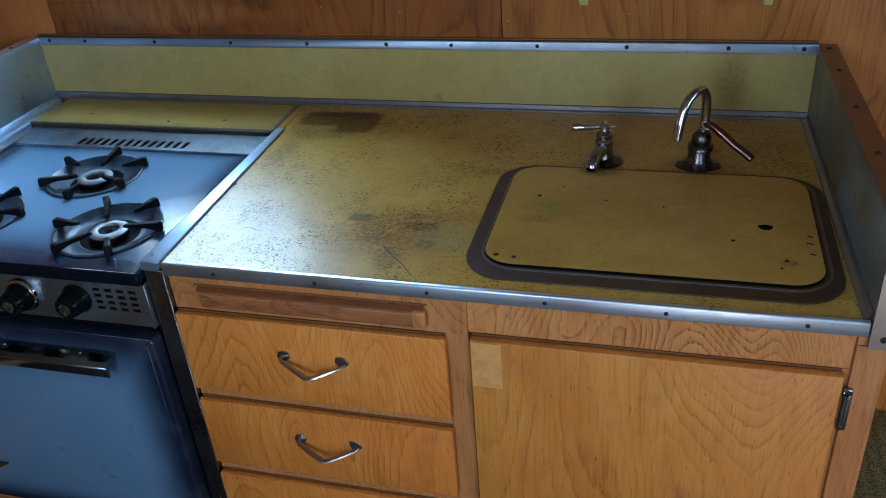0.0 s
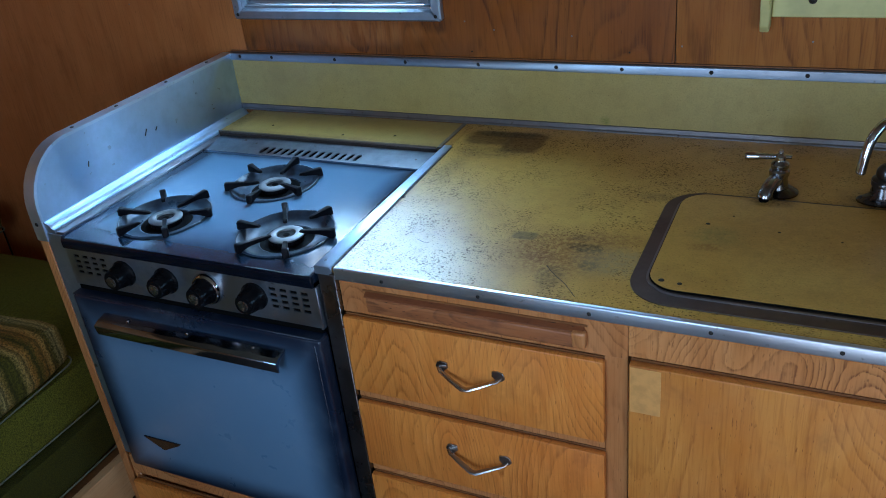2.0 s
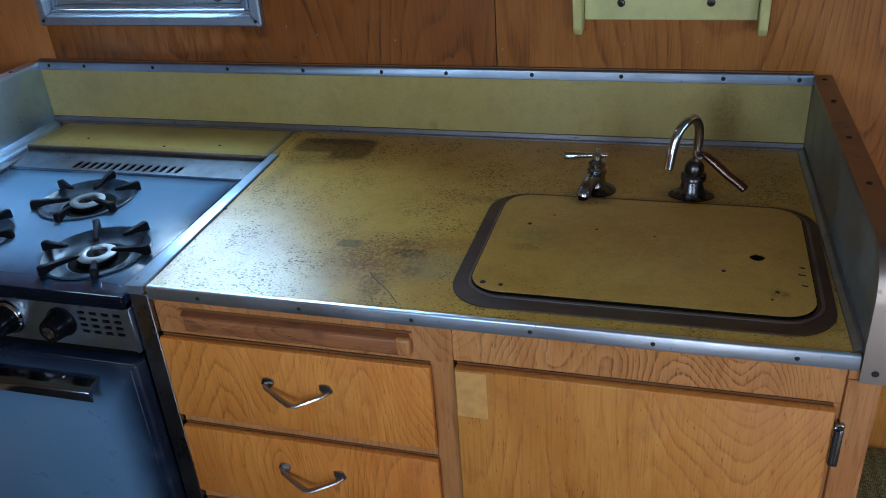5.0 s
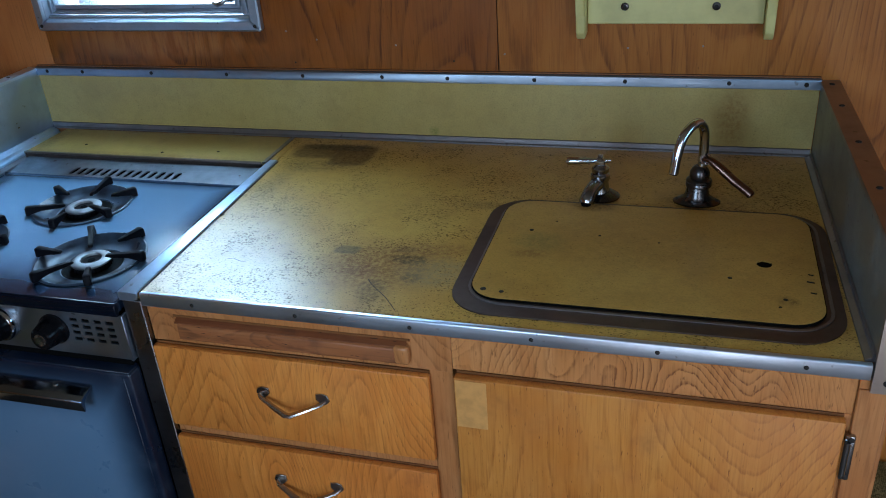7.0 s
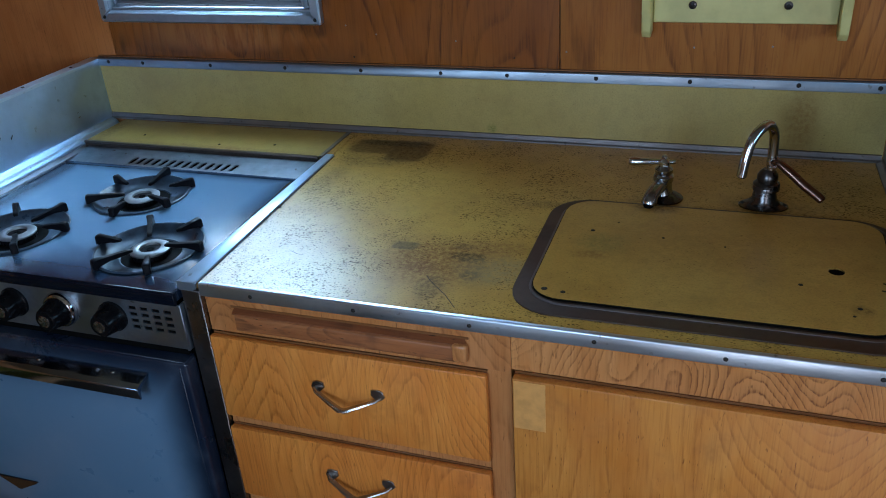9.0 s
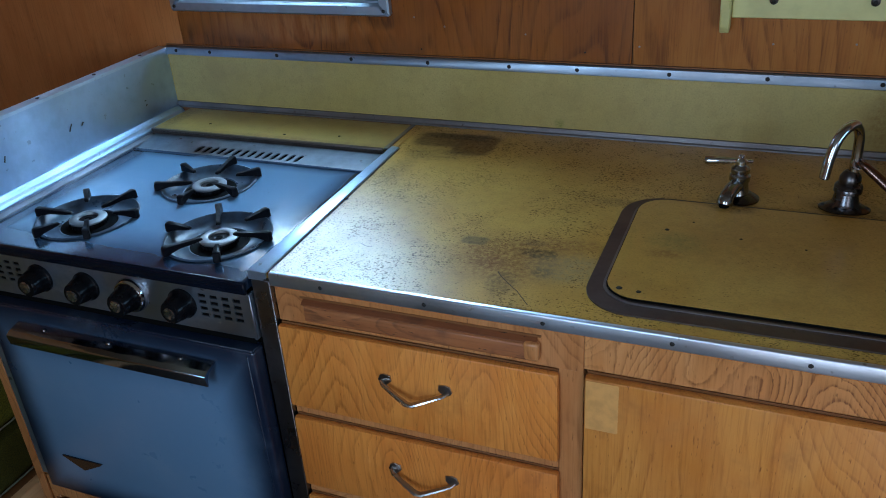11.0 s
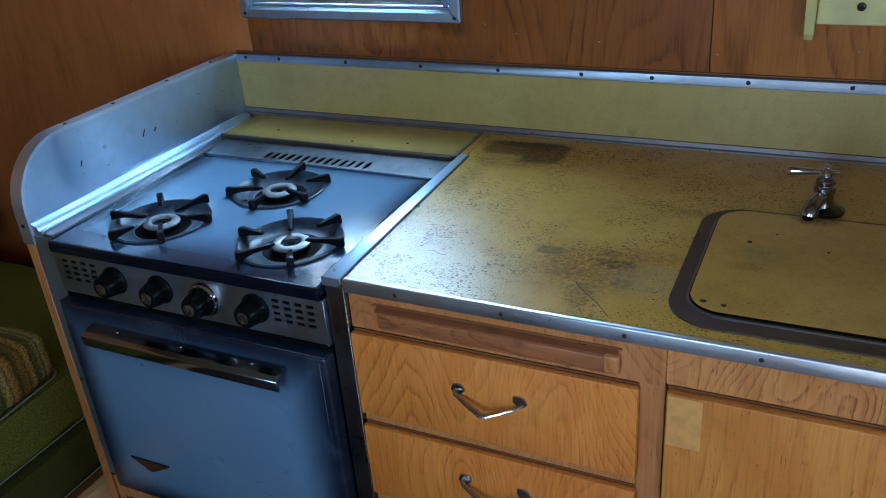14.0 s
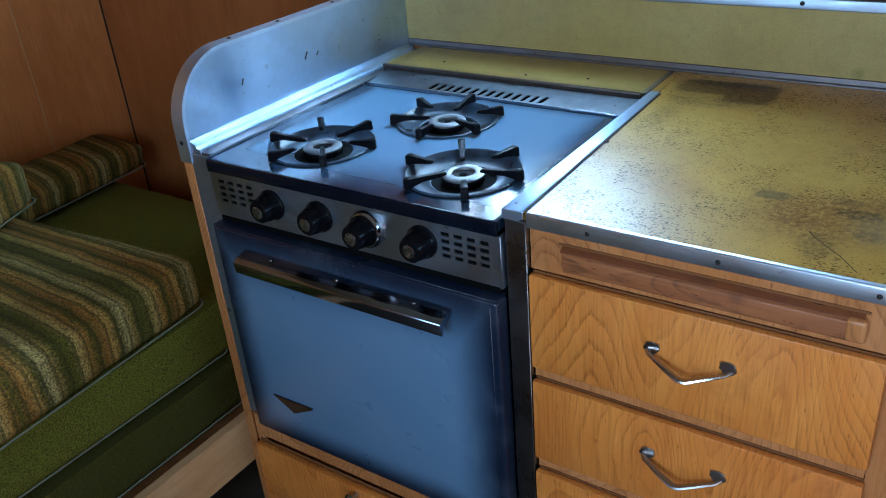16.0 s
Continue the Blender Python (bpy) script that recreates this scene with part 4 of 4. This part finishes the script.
def burner(x, y, turn, first):
    """One burner: shallow bowl with a bead, dark well, cap with ports, and six grate fingers, long and short by turns."""
    b = part("burner_bowl", turned([(HOLE + 0.004, 0.0008), (HOLE + 0.0045, 0.0026), (HOLE + 0.0022, 0.0036), (HOLE - 0.0005, 0.0022), (HOLE - 0.006, -0.0035), (0.066, -0.0078), (0.052, -0.0098), (0.0465, -0.0092), (0.0445, -0.0105)], 48, pose(x, y, SZ), False), BOWL, stove, "enamelled burner bowl with a raised bead")
    part("well", turned([(0.0447, -0.0104), (0.0430, -0.0215), (0.014, -0.0220)], 30, pose(x, y, SZ), True), RECESS_BLACK, b)
    part("burner_head", turned([(0.020, -0.0215), (0.0268, -0.0160), (0.0285, -0.0100), (0.0285, -0.0035), (0.0275, -0.002)], 36, pose(x, y, SZ)), CAST, b)
    part("burner_cap", turned([(0.0150, -0.0030), (0.0160, 0.0012), (0.0178, 0.0022), (0.0262, 0.0014), (0.0294, -0.0006), (0.0294, -0.0026), (0.0150, -0.0030)], 36, pose(x, y, SZ), False), BURNER, b, "pale worn burner cap")
    part("cap_centre", turned([(0.0149, -0.0030), (0.0149, -0.0022), (0.006, -0.0024), (0.005, -0.0012)], 24, pose(x, y, SZ)), RECESS_BLACK, b)
    for k in range(24):
        part("port", box(0.0278, 0.0290, -0.0011, 0.0011, -0.0095, -0.0040), RECESS_BLACK, b).matrix_parent_inverse = Matrix.Translation((x, y, SZ)) @ pose(0, 0, 0, 0, 0, 15 * k)
    for k in range(6):
        r0 = 0.026 if k % 2 == first else 0.046
        zi = 0.0085 + 0.10 * (r0 - 0.026)
        prof = [(r0, zi - 0.0025), (r0 + 0.002, zi + 0.0015), (r0 + 0.010, zi + 0.0022), (0.064, 0.0138), (0.0830, 0.0172), (0.0870, 0.0168), (0.0890, 0.0145), (0.0896, 0.0015), (0.0830, 0.0012), (0.0795, 0.0055), (0.064, 0.0062), (r0 + 0.012, zi - 0.0042)]
        bm = prism(prof, "y", -0.0034, 0.0034, 0.0011, 1)
        for v in bm.verts:
            if v.co.x > 0.078:
                v.co.y *= 1.55
        f = part("grate_finger", bm, CAST, b)
        f.matrix_parent_inverse = Matrix.Translation((x, y, SZ)) @ pose(0, 0, 0, 0, 0, turn + 60 * k)
    return b


for (bx, by), turn, first in zip(burners, (34.8, 4, 12), (1, 0, 1)):
    burner(bx, by, turn, first)

# control panel
holes = []
for cx in (0.0610, 0.4665):
    for i in range(4):
        for j in range(4):
            holes.append(rect(cx + 0.0195 * i, cx + 0.0195 * i + 0.0125, 0.8170 + 0.0105 * j, 0.8225 + 0.0105 * j))
cp = part("control_panel", swap_yz(plate(rect(SX0 - 0.004, SX1 - 0.001, 0.7935, 0.8655), holes, 0, 0.002), CPY), STEEL_CP, stove, "brushed steel control panel with slot vents", smooth=False)
part("panel_back", box(SX0, SX1 - 0.006, CPY + 0.0022, CPY + 0.008, 0.796, 0.864), RECESS_BLACK, stove)
part("panel_edge", box(SX1 - 0.0045, SX1 - 0.0005, CPY - 0.0015, CPY + 0.012, 0.792, 0.866, 0.0008, 1), STEEL_CP, cp)


def stove_knob(x, z, dial):
    base = pose(x, CPY, z, 90)
    k = part("knob", turned([(0.0235, 0), (0.0235, 0.004), (0.0210, 0.007), (0.0200, 0.014), (0.0170, 0.028), (0.0150, 0.0305), (0.0125, 0.031)], 30, base @ pose(0, 0, 0.006 if dial else 0)), BLACK, stove, "black bakelite knob with metal disc")
    part("grip", moved(box(-0.004, 0.004, -0.0168, 0.0168, 0.008, 0.0305, 0.0015), base @ pose(0, 0, 0.006 if dial else 0, 0, 0, 20)), BLACK, k)
    part("knob_disc", turned([(0.0094, 0), (0.0094, 0.0008), (0.0082, 0.0013), (0, 0.0011)], 26, base @ pose(0, 0, 0.031 + (0.006 if dial else 0))), KNOB_DISC, k, "round metal disc")
    if dial:
        d = part("dial_ring", turned([(0.0275, 0), (0.028, 0.003), (0.0265, 0.008), (0.0245, 0.0105), (0.021, 0.0108)], 40, base), CHROME, k, "chrome thermostat dial")
        for a in range(0, 360, 15):
            if 60 < a < 150:
                continue
            part("dial_mark", moved(box(0.0222, 0.0246, -0.0005, 0.0005, 0.0107, 0.0113), base @ pose(0, 0, 0, 0, 0, a)), DOT, d)


for x, dial in ((0.1700, 0), (0.2610, 0), (0.3470, 1), (0.4370, 0)):
    stove_knob(x, 0.8330, dial)

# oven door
# black filler painting the shade above the oven door
part("door_gap", box(SX0, SX1 - 0.006, -0.585, -0.574, 0.779, 0.794), RECESS_BLACK, stove)
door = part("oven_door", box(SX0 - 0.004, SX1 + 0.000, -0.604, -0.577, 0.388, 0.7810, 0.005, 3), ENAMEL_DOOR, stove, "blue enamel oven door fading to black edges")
part("door_top_edge", box(SX0 - 0.003, SX1 - 0.001, -0.6035, -0.578, 0.7812, 0.7835, 0.001, 1), ENAMEL_DOOR, door)
part("side_bead", box(SX1 - 0.013, SX1 - 0.010, -0.6055, -0.6035, 0.396, 0.773, 0.0008, 1), ENAMEL_DOOR, door)
hx0, hx1 = 0.112, 0.487
bar = prism([(-0.604, 0.7555), (-0.6245, 0.7500), (-0.6325, 0.7465), (-0.6335, 0.7440), (-0.6305, 0.7270), (-0.6275, 0.7262), (-0.6275, 0.7400), (-0.6215, 0.7460), (-0.604, 0.7515)], "x", hx0, hx1, 0.0007, 1)
hnd = part("door_handle", bar, HANDLE, door, "chrome bar handle")
for x in (hx0 + 0.06, (hx0 + hx1) / 2, hx1 - 0.055):
    part("handle_bolt", turned([(0.004, 0), (0.0035, 0.002), (0, 0.003)], 12, pose(x, -0.612, 0.7532)), CHROME_OLD, hnd)
part("badge", prism([(0.106, 0.4790), (0.195, 0.4800), (0.190, 0.4755), (0.152, 0.4555), (0.148, 0.4555)], "y", -0.6075, -0.604, 0.0006, 1), DARK_CHROME, door, "small triangular metal badge")
part("base_strip", box(SX0 - 0.004, SX1 + 0.0, -0.590, -0.574, 0.3775, 0.3865, 0.001, 1), DOT, stove, "dark strip under the oven door")

# ---- cupboard under the stove ----
under = thing("stove_cupboard", "amber plywood cupboard under the stove with small chrome knob", "cupboard")
part("carcass", box(0.001, 0.555, -0.560, -0.01, 0.02, 0.376), WOOD_FRAME, under)
part("top_rail", box(0.001, 0.5565, -0.576, -0.561, 0.330, 0.3765, 0.001, 1), WOOD_RAIL, under)
part("stile", box(0.001, 0.018, -0.5755, -0.561, 0.05, 0.3295, 0.001, 1), WOOD_FRAME, under)
part("oven_stile", box(0.001, 0.044, -0.5735, -0.561, 0.3775, 0.872, 0.001, 1), WOOD_DARK_AND_SHADE, under)
part("oven_side_trim", box(0.001, 0.0435, -0.5795, -0.5737, 0.386, 0.884, 0.001, 1), STEEL_EDGE, under, "dull metal filler beside the oven")
ud = part("door", box(0.006, 0.548, -0.590, -0.5765, 0.06, 0.3180, 0.003, 2), WOOD_FRONT, under)
# dark strip that paints the shadow line above the door
part("door_lip", box(0.0075, 0.5465, -0.5765, -0.5745, 0.061, 0.3235, 0.0005, 1), WOOD_DARK_AND_SHADE, ud)
part("knob", turned([(0.006, 0), (0.0055, 0.008), (0.010, 0.012), (0.0125, 0.017), (0.010, 0.022), (0, 0.024)], 22, pose(0.243, -0.590, 0.305, 90)), CHROME, ud, "chrome knob")

# ---- drawer cabinet ----
FF = -0.5715
drawers = thing("drawer_cabinet", "amber plywood drawer cabinet with chrome pulls below the counter", "cabinet")
part("carcass", box(0.589, 0.998, -0.555, -0.01, 0.05, 0.8715), WOOD_FRAME, drawers)
part("steel_post", box(0.5575, 0.5865, FF - 0.0085, -0.50, 0.0, 0.8885, 0.001, 1), STEEL_POST, drawers, "dull steel post beside the stove")
part("top_rail", box(0.5872, 1.0125, FF, FF + 0.016, 0.8232, 0.8798, 0.0008, 1), WOOD_RAIL, drawers)
part("stile", box(0.9815, 1.0125, FF + 0.0005, FF + 0.016, 0.05, 0.8258, 0.0008, 1), WOOD_FRAME, drawers)
for z0, z1 in ((0.6615, 0.6850), (0.508, 0.5340)):
    part("rail", box(0.5875, 0.9812, FF + 0.0008, FF + 0.016, z0, z1, 0.0008, 1), WOOD_RAIL, drawers)


def pull(x, z, parent, y):
    """A chrome V-shaped drawer pull: a keeled bar between two flat tabs."""
    keys = [(-0.0480, -0.0030, 0.0015), (-0.0430, -0.0085, -0.0010), (-0.022, -0.0175, -0.0072), (-0.004, -0.0232, -0.0132), (0.004, -0.0232, -0.0132), (0.022, -0.0175, -0.0072), (0.0430, -0.0085, -0.0010), (0.0480, -0.0030, 0.0015)]
    h = part("pull", tube([(x + a, y + b, z + c) for a, b, c in keys], [0.0030, 0.0036, 0.0041, 0.0048, 0.0048, 0.0041, 0.0036, 0.0030], 8, 0.6), PULL, parent, "chrome V-shaped pull")
    for s in (-1, 1):
        foot = [(x + s * 0.0535, z + 0.0015), (x + s * 0.0500, z + 0.0100), (x + s * 0.0440, z + 0.0120), (x + s * 0.0345, z + 0.0105), (x + s * 0.0335, z + 0.0020), (x + s * 0.0410, z - 0.0055), (x + s * 0.0490, z - 0.0040)]
        part("foot", prism(foot[::s], "y", y - 0.0026, y, 0.0006, 1), PULL, h)


for z0, z1, py in ((0.6835, 0.8205, 0.7625), (0.5325, 0.6620, 0.607), (0.3500, 0.5085, 0.437)):
    d = part("drawer_front", box(0.589, 0.9835, FF - 0.0120, FF - 0.001, z0, z1, 0.003, 2), WOOD_FRONT, drawers)
    # dark strip drawn for the shadow round the drawer front
    part("lip_shadow", box(0.5905, 0.982, FF - 0.0012, FF + 0.0004, z0 + 0.001, z1 + 0.0022, 0.0003, 1), WOOD_DARK_AND_SHADE, d)
    pull(0.791, py, d, FF - 0.0120)
board = thing("pull_out_board", "pull-out wooden board with a worn grimy front rail", "cutting board")
bm = prism([(FF - 0.0008, 0.8622), (FF - 0.0095, 0.8575), (FF - 0.0108, 0.8560), (FF - 0.0118, 0.8375), (FF - 0.0105, 0.8355), (FF - 0.0008, 0.8355)], "x", 0.630, 0.957, 0.0)
for v in bm.verts:
    if v.co.x < 0.7 and v.co.y < FF - 0.005:
        v.co.x += 0.006
part("front_rail", soften(bm, 0.0016, 2), WOOD_LEDGE, board)
# bevel in a darker, redder wood than the rail
part("top_bevel", prism([(FF - 0.0012, 0.8646), (FF - 0.0085, 0.8602), (FF - 0.0088, 0.8588), (FF - 0.0012, 0.8628)], "x", 0.631, 0.9560, 0.0), wood("dark_bevel_wood", (0.24, 0.072, 0.019), (0.16, 0.046, 0.013), (0.05, 0.018, 0.007), "x", rings=10, size=0.5, lines=0.7, dirt=0.9, rough=0.6, coat=0.0), board, "dark reddish bevel")
# dark strip in place of the shadow over the board
part("slot_shadow", box(0.626, 0.960, FF - 0.0012, FF + 0.001, 0.8645, 0.8675), WOOD_DARK_AND_SHADE, board)
part("end_cut", box(0.9400, 0.9600, FF - 0.0124, FF - 0.0012, 0.8350, 0.8612, 0.0044, 3), WOOD_RAIL, board, "pale cut end")

# ---- sink cabinet ----
sinkc = thing("sink_cabinet", "amber plywood sink cabinet with one wide door", "cabinet")
part("carcass", box(1.0, 1.466, -0.555, -0.01, 0.05, 0.8715), WOOD_FRAME, sinkc)
part("top_rail", box(1.0128, 1.4678, FF, FF + 0.016, 0.8290, 0.8798, 0.0008, 1), WOOD_FIGURE, sinkc)
part("stile", box(1.468, 1.498, FF - 0.006, FF + 0.005, 0.0, 0.8672, 0.001, 1), WOOD_FRAME, sinkc)
part("stile", box(1.440, 1.4678, FF + 0.0006, FF + 0.016, 0.05, 0.8288, 0.0008, 1), WOOD_FRAME, sinkc)
part("corner_block", box(1.4679, 1.4915, FF - 0.004, FF + 0.005, 0.8674, 0.8815, 0.0005, 1), WOOD_FRAME, sinkc)
sd = part("door", box(1.0165, 1.461, FF - 0.0145, FF - 0.001, 0.10, 0.8265, 0.003, 2), WOOD_DOOR, sinkc, "wide plywood door with worn varnish")
# dark strip drawn for the shadow round the sink door
part("lip_shadow", box(1.018, 1.4595, FF - 0.0012, FF + 0.0004, 0.101, 0.8290, 0.0003, 1), WOOD_DARK_AND_SHADE, sd)
part("patch", box(1.0185, 1.058, FF - 0.01475, FF - 0.0143, 0.752, 0.8235), plain("pale_varnish_patch", (0.64, 0.31, 0.085), 0.45, 0.0, 0.2, 60), sd, "paler bare patch")
part("hinge", box(1.4625, 1.4735, FF - 0.013, FF - 0.0062, 0.745, 0.808, 0.002, 2), CHROME_OLD, sinkc, "small chrome hinge")
part("hinge_pin", turned([(0.0042, -0.024), (0.0042, 0.024)], 14, pose(1.4645, FF - 0.0145, 0.778)), CHROME_OLD, sinkc)
for z in (0.750, 0.803):
    screw(sinkc, 1.469, FF - 0.013, z, 90, r=0.003)

# ---- painted wall shelf ----
shelf = thing("wall_shelf", "pale yellow painted shelf with bracket ends on the wall", "shelf")
part("back_board", box(1.103, 1.371, -0.007, WALL_Y - 0.0005, 1.116, 1.30, 0.0015, 1), PAINT, shelf)
for x0, x1 in ((1.0885, 1.1025), (1.3715, 1.3855)):
    prof = [(WALL_Y - 0.0005, 1.30), (-0.115, 1.30), (-0.112, 1.26), (-0.085, 1.225), (-0.055, 1.195), (-0.040, 1.165), (-0.036, 1.135), (-0.034, 1.108), (-0.024, 1.096), (WALL_Y - 0.0005, 1.099)]
    part("bracket", prism(prof, "x", x0, x1, 0.0025, 2), PAINT, shelf)
part("shelf_board", box(1.080, 1.390, -0.125, WALL_Y - 0.0005, 1.3005, 1.316, 0.003, 2), PAINT, shelf)
for x in (1.162, 1.300):
    part("bolt", turned([(0.0065, 0), (0.006, 0.0018), (0.003, 0.0032), (0, 0.0036)], 18, pose(x, -0.007, 1.1435, 90)), DARK_CHROME, shelf)
    part("bolt_hole", turned([(0.0032, 0), (0.003, 0.0004), (0, 0.0005)], 12, pose(x, -0.0105, 1.1435, 90)), DOT, shelf)

# ---- couch ----


def cushion(name, x0, x1, y0, y1, z0, z1, material, label, m=None, soft=0.022, pipe=True, taper=0.0):
    """A box cushion with puffed faces and a sewn piping round its lower edge."""
    bm = bmesh.new()
    bmesh.ops.create_cube(bm, size=2)
    bmesh.ops.subdivide_edges(bm, edges=bm.edges[:], cuts=11, use_grid_fill=True)
    cx, cy, cz = (x0 + x1) / 2, (y0 + y1) / 2, (z0 + z1) / 2
    hx, hy, hz = (x1 - x0) / 2, (y1 - y0) / 2, (z1 - z0) / 2
    for v in bm.verts:
        p = Vector((v.co.x * hx, v.co.y * hy, v.co.z * hz))
        core = Vector((max(-hx + soft, min(hx - soft, p.x)), max(-hy + soft, min(hy - soft, p.y)), max(-hz + soft, min(hz - soft, p.z))))
        d = p - core
        if d.length > 1e-6:
            p = core + d.normalized() * min(soft, d.length) if sum(abs(k) > 1e-6 for k in d) > 1 else p
        a, b = v.co.x, v.co.y
        p.z += (0.012 * (1 - a * a) * (1 - b * b) if v.co.z > 0.9 else 0) + 0.004 * noise.noise(Vector((p.x * 7, p.y * 7, cz * 9)))
        p.x += 0.006 * noise.noise(Vector((p.y * 6, p.z * 14, cx * 5)))
        v.co = p + Vector((cx, cy, cz))
        if taper and v.co.x > cx and v.co.y > -taper:
            v.co.x -= 0.55 * (v.co.x - cx) / hx * (v.co.y + taper) ** 1.2
    t = thing(name, label, "cushion", "cushions on the couch" if pipe else "")
    mm = m or Matrix.Identity(4)
    part("cover", moved(bm, mm), material, t)
    if pipe:
        zz = z0 + 0.010
        loop = [(px, py, zz) for px, py in rounded(x0 - 0.002, x1 + 0.002, y0 - 0.002, min(y1 + 0.002, -taper or 9.0), soft, 4)]
        loop.append(loop[0])
        part("piping", tube([mm @ Vector(p) for p in loop], 0.0018, 7), CREAM, t, "pale sewn piping")
    return t


bench = thing("couch_base", "wooden couch base with a plain front board", "couch base")
part("platform", box(WEST + 0.002, -0.075, SOUTH + 0.01, -0.02, 0.296, 0.309), WOOD_DARK_AND_SHADE, bench)
part("front_board", box(-0.074, -0.052, SOUTH + 0.01, -0.02, 0.225, 0.327, 0.002, 1), WOOD_PALE, bench, "pale bare wooden board")
part("plinth", box(-0.60, -0.58, SOUTH + 0.01, -0.02, 0.0, 0.2955), RECESS_BLACK, bench)
# the lower cushion carries its shade in the fabric colour
cushion("seat_cushion", WEST + 0.13, -0.105, -1.95, -0.19, 0.310, 0.418, GREEN_SHADED, "green tweed seat cushion at the bottom of the stack, darkened for shade", soft=0.02, taper=0.50)
cushion("seat_cushion", WEST + 0.13, -0.118, -1.95, -0.195, 0.424, 0.540, GREEN_LIT, "green tweed seat cushion with pale piping", soft=0.022, taper=0.50)
cushion("striped_cushion", -0.62, 0.0, -0.93, 0.0, 0.546, 0.655, STRIPE, "brown and green striped box cushion on the couch", pose(-0.116, -0.528, 0, 0, 0, 4.6), soft=0.03)
# a cushion that leans on the end wall, and one that lies on the stack
cushion("striped_cushion", -0.075, 0.075, -0.34, 0.165, -0.034, 0.034, STRIPE, "striped cushion propped against the end wall", pose(-0.850, -0.275, 0.593, -4, 10, 12.6), 0.02)
cushion("striped_cushion", -0.15, 0.15, -0.30, 0.30, -0.05, 0.05, STRIPE, "striped cushion lying on the stacked cushions", pose(-0.582, -0.876, 0.724, 0, 0, 23), 0.025)

# ---- dinette bench beyond the sink ----
din = thing("dinette_bench", "dinette bench with wooden back beyond the sink cabinet", "bench")
part("back_board", box(1.56, 2.4, -0.175, -0.155, 0.0, 0.80, 0.003, 1), WOOD_DOOR, din)
part("base", box(1.56, 2.4, -0.62, -0.176, 0.0, 0.34, 0.002, 1), WOOD_FRAME, din)
cushion("bench_cushion", 1.545, 2.4, -0.64, -0.178, 0.342, 0.450, TAN_WEAVE, "tan ribbed woven cushion on the dinette bench", pipe=False)
